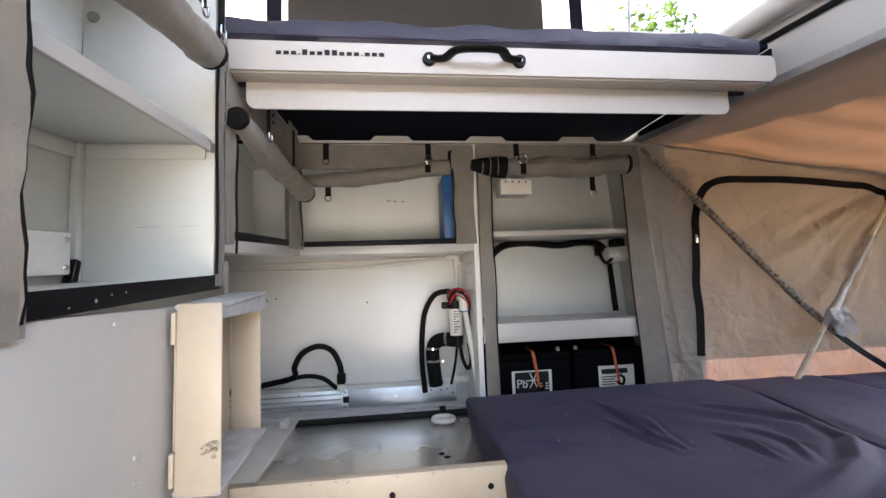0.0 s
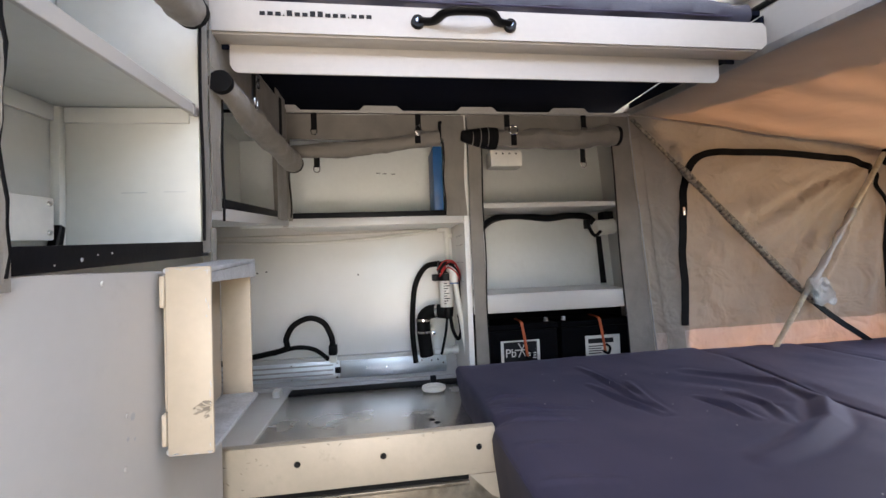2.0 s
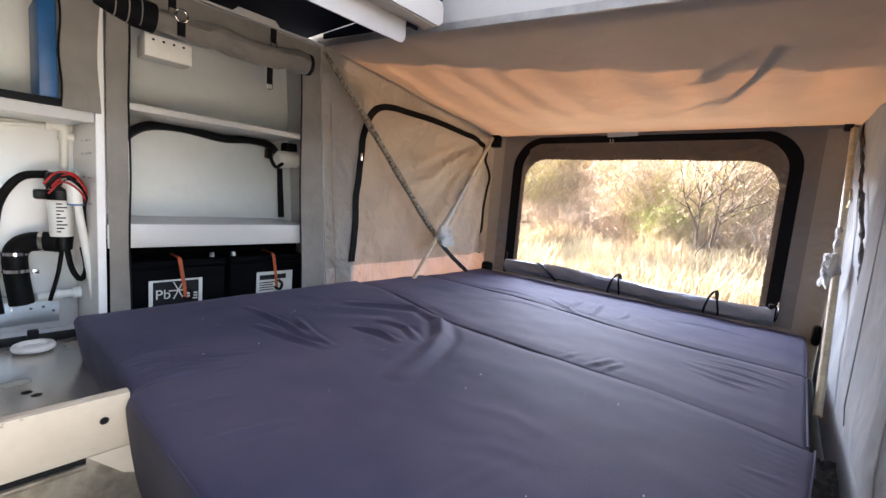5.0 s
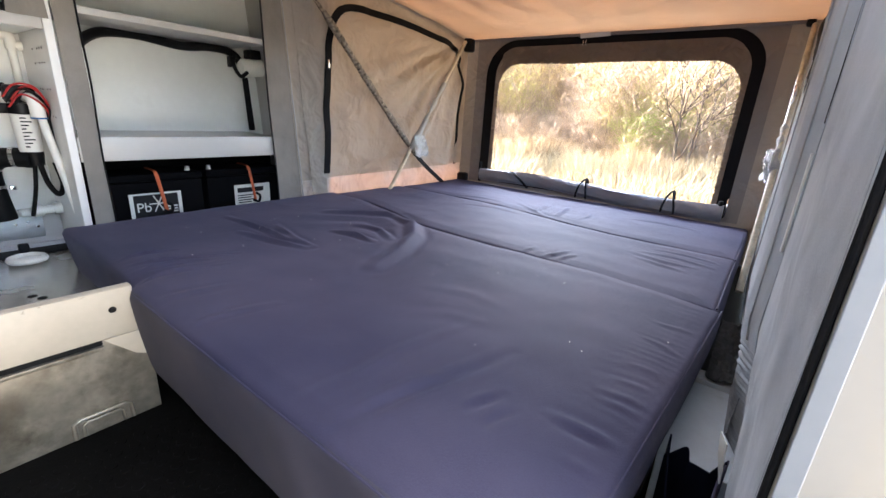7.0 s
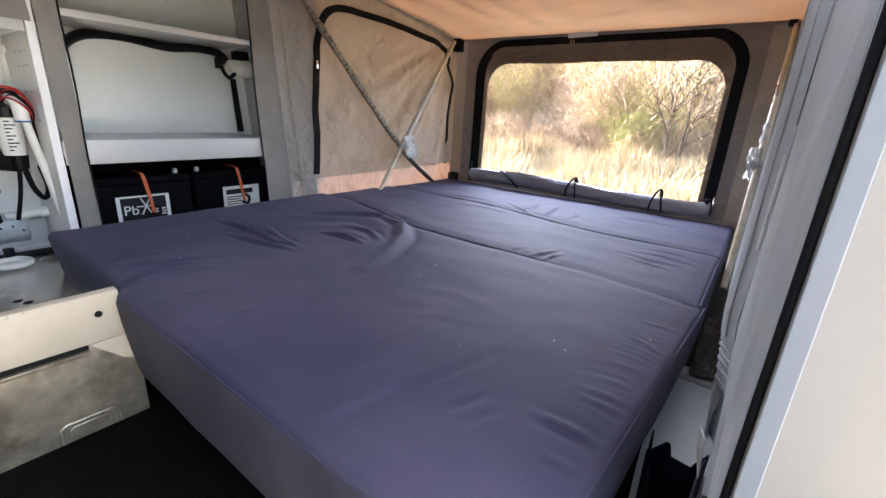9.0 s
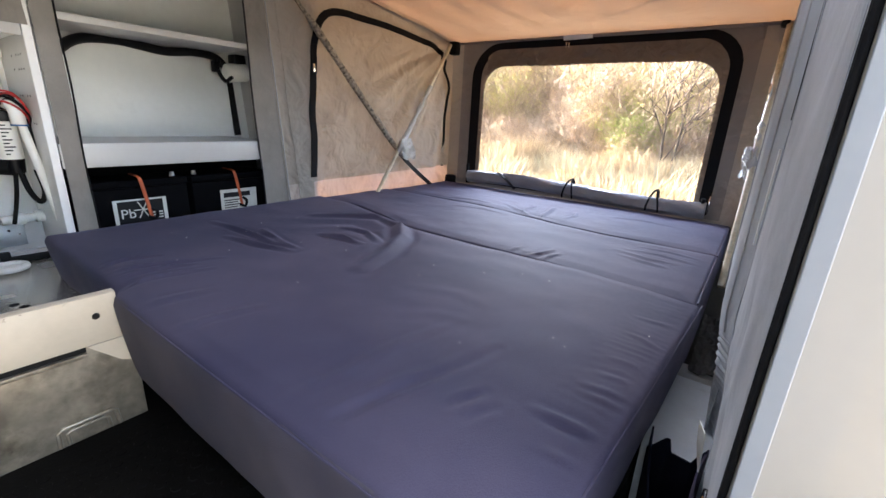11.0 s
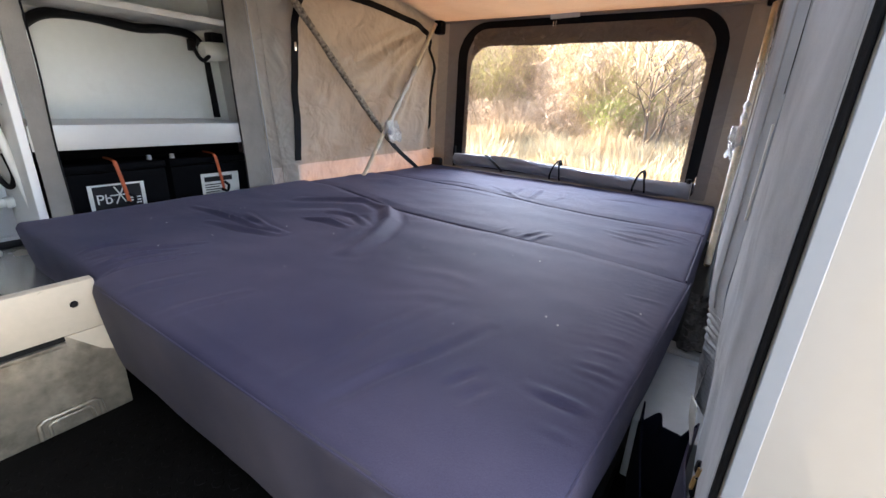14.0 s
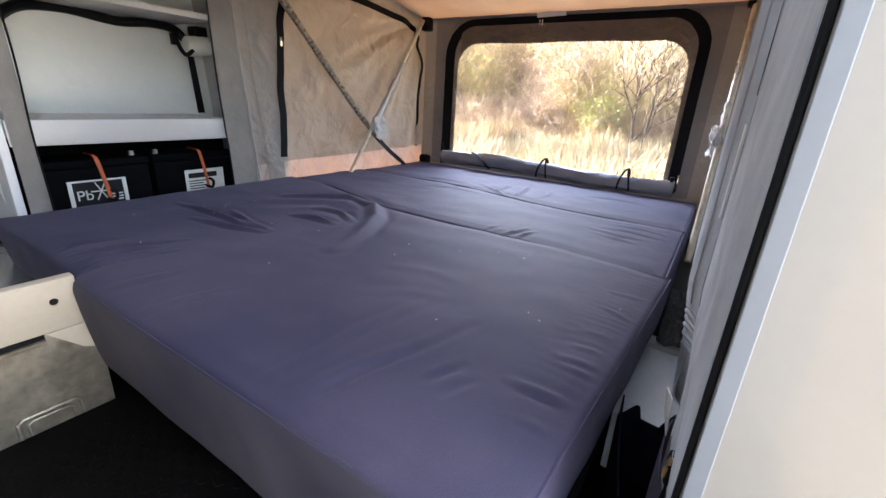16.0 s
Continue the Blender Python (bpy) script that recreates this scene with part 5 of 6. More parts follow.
for x in (0.240, 0.457):
    pad = part("handle_pad", disc((x, 0.999, 2.093), (0, -1, 0), 0.016, 0.010, 18, 0.014), PLASTIC, bunk)
    part("bolt", disc((x, 0.989, 2.093), (0, -1, 0), 0.005, 0.003, 10), CHROME, pad)
x = -0.104
for word in (3, 1, 8, 1, 3):
    for k in range(word):
        w, h = (0.003, 0.0025) if word == 1 else (0.0115, 0.0125 if word == 8 and k in (0, 3, 4) else 0.0085)
        part("lettering_bar", box(x, x + w, 0.9985, 0.9995, 2.097 + 0.004 * x, 2.097 + 0.004 * x + h, 0), INK, bunk, "dark printed lettering")
        x += w + 0.0049
bmat = thing("bunk_mattress", "wrinkled dark navy mattress on the bunk", "mattress", (0.45, 1.5, 2.13))
def bunk_top(y0=0.996):
    bm = bmesh.new()
    n, mm = 90, 16
    prof = [(0.010, 0.0), (0.0, 0.012), (0.0, 0.035), (0.006, 0.050), (0.022, 0.058)] + [(0.08, 0.085), (0.12, 0.100)] + [(0.19 + 0.09 * k, 0.104) for k in range(10)]
    rows = []
    for i in range(n + 1):
        x = -0.215 + 1.315 * i / n
        row = []
        for k, (dy, dz) in enumerate(prof):
            w = nz(x * 2, dy * 1.2, 0, 3, 0.005) + 0.0018 * math.sin(22 * x + 30 * dy + 4 * noise.noise(Vector((x * 5, dy, 1)))) * min(1, dz / 0.04)
            row.append(bm.verts.new((x, y0 + dy + (0.004 * math.sin(31 * x) if k else 0), 2.131 + dz + (w if k else 0) - 0.005 * (x > 1.05) * dz / 0.05)))
        rows.append(row)
    for a, b in zip(rows, rows[1:]):
        for k in range(len(prof) - 1):
            bm.faces.new((a[k], b[k], b[k + 1], a[k + 1]))
    back = [(bm.verts.new((row[-1].co.x, row[-1].co.y, 2.203)), row) for row in rows]
    mid = [(bm.verts.new((row[0].co.x, y0 + 0.072, 2.131)), bm.verts.new((row[0].co.x, y0 + 0.074, 2.203))) for row in rows]
    for i in range(n):
        (p, a), (q, b), (c, d), (e, f) = back[i], back[i + 1], mid[i], mid[i + 1]
        bm.faces.new((a[-1], b[-1], q, p))
        bm.faces.new((p, q, f, d))
        bm.faces.new((d, f, e, c))
        bm.faces.new((c, e, b[0], a[0]))
    bm.faces.new([mid[0][0], mid[0][1], back[0][0]] + rows[0][::-1])
    bm.faces.new(rows[-1] + [back[-1][0], mid[-1][1], mid[-1][0]])
    return bm
part("cover", bunk_top(), BUNKNAVY, bmat)
part("piping", sweep([(-0.21 + 0.05 * k, 0.9945, 2.140 + 0.001 * math.sin(k)) for k in range(26)], 0.002, 6), NAVY, bmat)

# ---- fold-out tent ----
TENTDOUBLE = canvas("doubled_tent_canvas", (0.345, 0.312, 0.272), (0.54, 0.43, 0.32), 0.18)


def ribbon(pts, width, normal, thick=0.003, bm=None):
    bm = bm or bmesh.new()
    pts, nn = [Vector(p) for p in pts], Vector(normal)
    w = width if isinstance(width, list) else [width] * len(pts)
    rows = []
    for i, p in enumerate(pts):
        d = (pts[min(i + 1, len(pts) - 1)] - pts[max(0, i - 1)]).normalized()
        s = nn.cross(d).normalized() * w[i] / 2
        rows.append([bm.verts.new(q) for q in (p - s, p + s, p + s + nn * thick, p - s + nn * thick)])
    for a, b in zip(rows, rows[1:]):
        for k in range(4):
            bm.faces.new((a[k], a[(k + 1) % 4], b[(k + 1) % 4], b[k]))
    bm.faces.new(rows[0][::-1])
    bm.faces.new(rows[-1])
    return bm


def side_y(x):
    return 1.725 - 0.055 * (x - 1.21) / 1.24


def top_z(x, y=1.725):
    t = (x - 1.21) / 1.24
    return rail_z(y) - 0.012 + (1.972 - rail_z(y) + 0.012) * t


CREASES = ((0.30, 0.026), (0.46, 0.030), (0.60, 0.022), (0.76, 0.028), (0.95, 0.036), (1.12, 0.022), (1.33, 0.030))


def pleat(x, z):
    """Soft folds that run out from the outer upper corner, with a few sharper creases."""
    a, d = math.atan2(1.97 - z, 2.44 - x), math.hypot(2.44 - x, 1.97 - z)
    bend = 0.08 * noise.noise(Vector((x * 3, z * 3, 4)))
    s = sum(h * math.exp(-(((a + bend - c) / 0.05) ** 2)) for c, h in CREASES) * min(1, max(0, d - 0.16) / 0.3) * max(0.15, 1.05 - d * 0.75)
    return soft_pleat(x, z) + 1.2 * s


def soft_pleat(x, z):
    a, d = math.atan2(1.97 - z, 2.44 - x), math.hypot(2.44 - x, 1.97 - z)
    return 0.022 * math.sin(15 * a + 2 * noise.noise(Vector((x * 2, z * 2, 0)))) * min(1, d / 0.5) * max(0, 1.1 - d * 0.7) + nz(x, 0, z, 5, 0.012) + nz(x, 0, z, 14, 0.006)


tent = thing("fold_out_tent", "tan canvas fold-out tent wing with zipped window", "tent", (1.85, 0.85, 0.954))


def side_sheet(z_low, z_high):
    def fn(u, v):
        z = z_low(u) + (z_high(u) - z_low(u)) * v
        x0 = 1.188 + lean(z)
        x = x0 + (2.4496 - x0) * u
        edge = min(1, 8 * u) * min(1, 8 * (1 - u))
        return (x, side_y(x) - pleat(x, z) * edge, z)
    return fn


part("side_panel", sheet(side_sheet(lambda u: 1.207 + 0.035 * u, lambda u: top_z(1.21 + 1.24 * u) + 0.02), 90, 66, 0.0015), TENTDOUBLE, tent, "tan canvas side with a zipped panel")
skirt_fn = side_sheet(lambda u: 0.956, lambda u: 1.212 + 0.035 * u)
# lighter, warmer copy of the side canvas; its colour carries the sunlight
SKIRT = canvas("skirt_canvas_tinted_sunlit", (0.46, 0.43, 0.40), (0.86, 0.63, 0.48), 0.20)
part("side_skirt", sheet(lambda u, v: Vector(skirt_fn(u, v)) + Vector((0, 0.004, 0)), 40, 10, 0.0015), SKIRT, tent, "canvas skirt tinted as if sunlit")
part("side_panel_near", sheet(lambda u, v: (1.03 + 1.417 * u, -0.036 + 0.038 * u + nz(u * 3, v * 3, 4, 2, 0.006) - 0.045 * (1 - u) * (v - 0.25), 0.956 + (top_z(1.03 + 1.417 * u, 0.0) - 0.956) * v), 40, 30, 0.0015), LINING, tent, "grey canvas side")


def roof_fn(u, v):
    y = -0.03 + (1.725 + 0.03) * u
    x = 1.212 + (2.462 - 1.212) * v
    t = (x - 1.21) / 1.24
    s = math.sin(math.pi * min(1, max(0, t)))
    z = top_z(x, y) - 0.030 * s * (0.6 + 0.4 * math.sin(math.pi * u)) + 0.028 * s * max(0, (u - 0.9) * 10)
    z += s * (0.007 * math.sin(y * 31 + 3 * noise.noise(Vector((x * 1.5, y * 2, 0)))) * (1 - 0.6 * t) + nz(x, y, 2, 3, 0.012) + nz(x, y, 7, 9, 0.004))
    return (x, y, z)


part("roof_panel", sheet(roof_fn, 90, 50, 0.0015), TENT, tent, "tan canvas tent roof, partly in sun")
part("roof_seam", sweep([Vector(roof_fn(0.985, k / 20)) - Vector((0, 0, 0.004)) for k in range(21)], 0.004, 6), TENT, tent)


def yz(loop, x):
    return [(x, y, z) for y, z in loop]


W = 2.450
frame0 = rounded(-0.012, 1.705, 0.956, 1.985, (0.004,) * 4)
frame1 = rounded(0.096, 1.590, 1.140, 1.976, (0.006,) * 4)
frame2 = rounded(0.148, 1.514, 1.155, 1.962, (0.19, 0.16, 0.02, 0.02))
frame3 = rounded(0.194, 1.452, 1.165, 1.922, (0.15, 0.13, 0.02, 0.02))
frame3b = rounded(0.172, 1.484, 1.160, 1.942, (0.16, 0.14, 0.02, 0.02))
frame4 = rounded(0.216, 1.432, 1.185, 1.838, (0.13, 0.13, 0.03, 0.03))
win = part("window_wall", plate_with_hole(yz(frame0, W), yz(frame1, W), (0.003, 0, 0)), TENTDOUBLE, tent, "tan canvas end wall", smooth=False)
part("border", plate_with_hole(yz(frame1, W - 0.002), yz(frame2, W - 0.002), (0.003, 0, 0)), TENTGREY, win, "grey canvas border", smooth=False)
part("zip_band", plate_with_hole(yz(frame2, W - 0.007), yz(frame3, W - 0.007), (0.004, 0, 0)), BLACK, win, "broad black zip band", smooth=False)
part("mesh_border", plate_with_hole(yz(frame3b, W - 0.0028), yz(frame4, W + 0.004), (0.002, 0, 0)), MESHDARK, win, "brown gauze border", smooth=False)
def arch(y, low, high, top, r):
    """Height of a round-cornered window's upper edge."""
    d = max(0.0, low + r - y, y - high + r)
    return top - r + math.sqrt(max(0.0, r * r - d * d))


def slack_fn(u, v):
    y = 0.240 + 1.170 * u
    z0, z1 = arch(y, 0.216, 1.432, 1.835, 0.13) + 0.003 * math.sin(11 * y), arch(y, 0.190, 1.456, 1.926, 0.14)
    return (W - 0.0105 + 0.004 * v + 0.011 * noise.noise(Vector((u * 13 + 3 * v, v * 1.6, 5))) * math.sin(math.pi * v), y, z0 + (z1 - z0) * v)


part("slack_border", sheet(slack_fn, 110, 12, 0.0015), MESHDARK, win, "slack creased brown gauze")
part("top_seam", sweep(curve([(W - 0.012, 1.66, 1.975), (W - 0.014, 1.2, 1.972), (W - 0.014, 0.85, 1.968), (W - 0.014, 0.4, 1.966), (W - 0.012, 0.03, 1.968)]), 0.009, 8), TENTGREY, win)
part("tag", sheet(lambda u, v: (W - 0.020 - 0.012 * v, 0.955 - 0.15 * u, 1.950 + 0.020 * v + 0.004 * u), 4, 2), LABEL, win, "white care tag")
for dy in (0, 0.014):
    part("zip_pull", box(W - 0.012, W - 0.008, 0.925 + dy, 0.931 + dy, 1.918, 1.942, 0.001), CHROME, win)


def flap_roll(u, a):
    y = 1.468 - 1.31 * u
    r = 0.036 + nz(y, a, 0, 4, 0.008)
    z = 1.196 + 0.010 * math.sin(6 * u) - 0.008 * u
    return (2.398 + 0.8 * r * math.cos(a), y, z + r * math.sin(a))


bm = bmesh.new()
rings = [[bm.verts.new(flap_roll(i / 50, math.tau * k / 14)) for k in range(14)] for i in range(51)]
for a, b in zip(rings, rings[1:]):
    for k in range(14):
        bm.faces.new((a[k], a[(k + 1) % 14], b[(k + 1) % 14], b[k]))
bm.faces.new(rings[0])
bm.faces.new(rings[-1][::-1])
roll = part("window_flap", bm, FLAPGREY, tent, "rolled-down grey window flap")
for y in (0.803, 0.377):
    part("cord", sweep(curve([(2.44, y - 0.010, 1.17), (2.425, y - 0.004, 1.235), (2.398, y + 0.002, 1.250), (2.368, y + 0.016, 1.222), (2.358, y + 0.026, 1.180), (2.364, y + 0.028, 1.155)]), 0.0048, 6), BLACK, roll, "black cord tie")
    part("cord", sweep(curve([(2.44, y - 0.012, 1.17), (2.425, y - 0.010, 1.238), (2.398, y - 0.006, 1.254), (2.370, y - 0.016, 1.220), (2.358, y - 0.026, 1.178), (2.364, y - 0.028, 1.155)]), 0.0044, 6), BLACK, roll, "black cord tie")
part("cord", sweep(curve([(2.385, 1.250, 1.238), (2.366, 1.214, 1.230), (2.358, 1.160, 1.195), (2.362, 1.119, 1.160)]), 0.011, 6, flat=0.4), BLACK, roll, "black webbing tie")
part("toggle", sweep(curve([(2.42, 0.15, 1.175), (2.405, 0.148, 1.215), (2.42, 0.15, 1.25)]), 0.004, 6), CHROME, roll)
part("end_cord", sweep([(2.40, 0.175, 1.15), (2.395, 0.172, 1.24)], 0.010, 8), BLACK, roll)
part("end_cord", sweep([(2.40, 1.475, 1.15), (2.40, 1.478, 1.27)], 0.010, 8), BLACK, roll)

zp = [(1.405, 1.235), (1.412, 1.45), (1.422, 1.70), (1.432, 1.82), (1.455, 1.905), (1.51, 1.960), (1.62, 1.980), (1.85, 1.972), (2.10, 1.950), (2.27, 1.925), (2.345, 1.885), (2.372, 1.82), (2.382, 1.70), (2.392, 1.45), (2.398, 1.235)]
zpts = [Vector((p.x, side_y(p.x) - pleat(p.x, p.z) - 0.0065, p.z)) for p in curve([(x, 0, z) for x, z in zp], 12)]
wid = [0.034 if p.x < 1.5 else 0.030 if p.z > 1.86 else 0.022 for p in zpts]
zt = part("zip_tape", ribbon(zpts, wid, (0, -1, 0), 0.003), BLACK, tent, "black zip tape of the side panel")
part("zip_pull", box(1.417, 1.429, side_y(1.42) - 0.020, side_y(1.42) - 0.012, 1.705, 1.742, 0.002), CHROME, zt)


def hem_fn(u, v):
    z = 1.10 + 0.98 * v
    x0 = 1.188 + lean(z)
    x = 1.285 + lean(z) * 1.05 - 0.0425 + 0.085 * u
    return (x, side_y(x) - pleat(x, z) * min(1, 8 * (x - x0) / (2.447 - x0)) - 0.005, z)


edge_strip = curve([(1.192 + lean(z), 1.708, z) for z in (2.145, 1.9, 1.6, 1.3, 1.0)], 4)
part("metal_strip", sweep(edge_strip, 0.0028, 6), STEEL, tent, "dull metal edge strip")
part("stitched_hem", sheet(hem_fn, 8, 50, 0.002), TENTDOUBLE, tent, "stitched canvas hem")
for y, s in ((1.640, 1), (0.052, -1)):
    part("corner_pad", box(2.395 if s > 0 else 2.415, 2.444, y - 0.028, y + 0.028 - 0.026 * (s < 0), 1.905 + 0.04 * (s < 0), 1.985, 0.010), PLASTIC, tent, "black corner pad")
    part("foot_pad", box(2.40, 2.448, y - 0.050, y + 0.020 * s, 1.10, 1.185, 0.016), PLASTIC, tent, "black corner pad")


def bow(a, b, sgn, w0, w1, fat):
    a, b = Vector(a), Vector(b)
    y_top = a.y
    part("pole", sweep([a, b], 0.0105, 12), POLE, tent, "cream tent pole")
    pts, rs = [], []
    for i in range(15):
        t = w0 + (w1 - w0) * i / 14
        pts.append(a.lerp(b, t) + Vector((0, -0.004 * sgn, nz(t * 9, y_top, 0, 2, 0.004))))
        rs.append(fat * (1 + 0.3 * math.sin(i * 1.7) + (0.4 if 9 < i < 14 else 0)))
    part("bubble_wrap", sweep(pts, rs, 10), wrap, tent, "wrinkled bubble wrap round the pole")
    q = a.lerp(b, w1 - 0.06)
    part("wrap_tail", sheet(lambda u, v: (q.x - 0.045 + 0.105 * u + 0.02 * v, q.y - sgn * (0.024 + 0.010 * math.sin(5 * u + 3 * v) + nz(u * 5, v * 5, 3, 1, 0.012)), q.z + 0.025 - 0.115 * v * (0.75 + 0.3 * math.sin(3 * u) + 0.25 * noise.noise(Vector((u * 4, 0, 2))))), 14, 14, 0.002), wrap, tent, "loose end of bubble wrap")


bow((2.370, 1.636, 1.955), (1.728, 1.610, 1.13), 1, 0.30, 0.74, 0.0125)
bow((2.385, 0.024, 1.945), (1.70, 0.017, 1.06), -1, 0.42, 0.60, 0.0105)


def strut_line(line):
    pts = curve(line, 10)
    n = len(pts)
    i, j = int(n * 0.30), int(n * 0.70)
    part("strut", ribbon(pts[: i + 2], 0.016, (0, -1, 0), 0.006), STRUT, tent, "dull strut")
    mid = [p + Vector((0, -0.006, 0)) for p in pts[i : j + 1]]
    part("strut_sleeve", sweep(mid, [0.0115 + 0.005 * abs(math.sin(k * 2.3)) + nz(k, 0, 3, 1.7, 0.004) for k in range(len(mid))], 8), STRUT, tent, "frayed cloth sleeve")
    part("strut_foot", ribbon(pts[j:], 0.022, (0, -1, 0), 0.008), EDGE, tent, "dark lower strut")


strut_line([(1.200, 1.695, 2.118), (1.420, 1.682, 1.888), (1.930, 1.650, 1.350), (2.230, 1.625, 1.120)])
def bunch_fn(u, v):
    p = Vector((2.36, 0.022, 1.95)).lerp(Vector((1.45, 0.0, 1.32)), u)
    w = (0.024 + 0.016 * math.sin(7 * u + 1) ** 2) * (1.15 - 0.8 * u)
    k = noise.noise(Vector((u * 14, v * 2, 5)))
    return (p.x + 0.03 * v, p.y - 0.016 + 0.006 * k + 0.004 * math.sin(40 * u + 5 * v), p.z - 0.012 + w * (v - 0.3) + 0.009 * noise.noise(Vector((u * 34, v * 3, 9))))


part("bunched_cloth", sheet(bunch_fn, 110, 8, 0.003), DARKCLOTH, tent, "bunched grey cloth along the side")
part("clip", sweep(curve([(1.95, 0.022, 1.66), (1.92, 0.026, 1.69), (1.89, 0.024, 1.66), (1.93, 0.026, 1.64)]), 0.004, 6), CHROME, tent, "bright wire clip")
for pts, wid in (
    ([(1.66, 0.22), (1.85, 0.29), (2.0, 0.36), (2.12, 0.43), (2.25, 0.55), (2.38, 0.76)], [0.036, 0.032, 0.022, 0.014, 0.012, 0.006]),
    ([(1.67, 0.29), (1.78, 0.39), (1.84, 0.43), (1.90, 0.46), (1.91, 0.52)], [0.014, 0.020, 0.042, 0.020, 0.008]),
):
    q = curve([(x, y, roof_fn((y + 0.03) / 1.755, (x - 1.212) / 1.25)[2] + 0.007) for x, y in [(0.177 + 0.88 * (a - 0.177), 0.141 + 0.88 * (b - 0.141)) for a, b in pts]], 6)
    ww = [wid[min(len(wid) - 1, k // 6)] + (wid[min(len(wid) - 1, k // 6 + 1)] - wid[min(len(wid) - 1, k // 6)]) * (k % 6) / 6 for k in range(len(q))]
    part("tie_strap", ribbon(q, ww, (0, 0, 1), 0.002), BLACK, tent, "dark strap lying on the outside of the roof")


# ---- lining beside the door ----
def tilt(ob):
    """Below the hem the cloth hangs back towards the wall."""
    for v in ob.data.vertices:
        v.co.y -= 0.11 * max(0.0, 1.22 - v.co.z) * min(1.0, max(0.0, (v.co.x - 0.503) / 0.487))


PROFILE = [(0.503, -0.034), (0.75, -0.0315), (0.90, -0.029), (0.99, -0.026), (1.06, -0.002), (1.26, 0.000), (1.55, 0.004)]


def near_y(x):
    for (x0, y0), (x1, y1) in zip(PROFILE, PROFILE[1:]):
        if x <= x1:
            return y0 + (y1 - y0) * (x - x0) / (x1 - x0)
    return PROFILE[-1][1]


def lining_y(x, z):
    t = min(1, max(0, (x - 0.503) / 0.487))
    return near_y(x) + (nz(x * 3, z * 1.6, 0, 2, 0.010) + nz(x * 7 + 2 * z, z * 3.5, 2, 2.4, 0.0036) + 0.003 * math.sin(6 * z + 9 * x) + 0.004 * math.exp(-((x - 0.80 - 0.25 * (z - 1.3)) / 0.03) ** 2)) * math.sin(math.pi * t)


lin = thing("door_lining", "blue-grey cloth lining with stitched seams beside the door", "cloth lining", (0.85, -0.04, 0.86))
o = part("cloth", sheet(lambda u, v: (0.503 + 0.487 * u, lining_y(0.503 + 0.487 * u, 0.86 + 1.19 * v), 0.86 + 1.19 * v), 60, 130, 0.002), LINING, lin)
tilt(o)
o = part("cloth_hem", sheet(lambda u, v: (0.99 + 0.53 * u, near_y(0.99 + 0.53 * u) + 0.0006 * math.sin(22 * v + 3 * u) + nz(u * 3, v * 6, 3, 3, 0.0012), 1.172 - 0.03 * u + (0.878 + 0.02 * u) * v), 24, 60, 0.003), LINING, lin, "stitched hem")
tilt(o)
o = part("gathered_strip", sheet(lambda u, v: (0.99 + 0.075 * u - 0.001 * math.sin(v * 62), near_y(0.99 + 0.075 * u) + (0.0014 * math.sin(v * 62 + 5 * math.sin(7 * v) + 2 * u) + 0.0008 * math.sin(v * 131 + 9 * u)) * (0.3 + u), 0.955 + 0.215 * v), 8, 110, 0.002), LINING, lin, "elastic gathered cloth strip")
tilt(o)
o = part("white_piping", sweep([(0.994, near_y(0.994) + 0.005, 1.36 + 0.012 * k) for k in range(14)], 0.0022, 8), WHITEPLASTIC, lin, "white plastic piping")
tilt(o)
o = part("dark_piping", sweep([(0.992, near_y(0.992) + 0.003, 1.56 + 0.04 * k) for k in range(12)], 0.0009, 6), BLACK, lin, "black piping along the hem")
tilt(o)
o = part("hem_stitches", sweep([(1.33, near_y(1.33) + 0.005, 1.18 + 0.04 * k) for k in range(22)], 0.0012, 6), STEEL, lin)
tilt(o)
o = part("hem_seam", sweep([(1.03, near_y(1.03) + 0.004, 1.18 + 0.04 * k) for k in range(22)], 0.0018, 6), STEEL, lin)
tilt(o)
o = part("dark_slit", sweep(curve([(0.64 + 0.012 * k, near_y(0.64 + 0.012 * k) + 0.004, 0.90 + 0.05 * k) for k in range(5)]), [0.005 - 0.0008 * (k % 5) for k in range(33)], 6), BLACK, lin, "dark open slit")
tilt(o)
o = part("welt", sweep(curve([(0.503 + 0.0008 * math.sin(k), -0.0325, 0.84 + 0.06 * k) for k in range(21)], 3), 0.0032, 8), BLACK, lin, "black rubber welt")
tilt(o)
for dx in (0.028, 0.040):
    bm = bmesh.new()
    for k in range(195):
        z, x = 0.88 + 0.0060 * k, 0.503 + dx
        y = lining_y(x, z)
        box(x - 0.0004, x + 0.0004, y + 0.0006, y + 0.0015, z, z + 0.0036, 0, 1, bm)
    o = part("stitching", bm, STEEL, lin, "row of grey stitches")
    tilt(o)
o = part("puckered_seam", sheet(lambda u, v: (0.529 + 0.016 * u, lining_y(0.529 + 0.016 * u, 0.875 + 1.17 * v) + 0.0014 + 0.0022 * noise.noise(Vector((u * 2.5, v * 70, 3))) * math.sin(math.pi * u), 0.875 + 1.17 * v), 6, 260, 0.001), LINING, lin, "puckered double-stitched seam")
tilt(o)
structure("wall_south_ledge", box(0.915, 1.232, -0.095, 0.070, 0.60, 0.955, 0.004), LEDGE, "white painted ledge below the lining", "ledge")
solo("torn_tape", sheet(lambda u, v: (0.80 + 0.030 * u - 0.02 * v, near_y(0.8) + 0.012 - 0.004 * v + 0.010 * u, 1.105 - 0.055 * v * (1 - 0.5 * u)), 4, 4, 0.002), LABEL, "loose corner of pale torn tape", "tape")
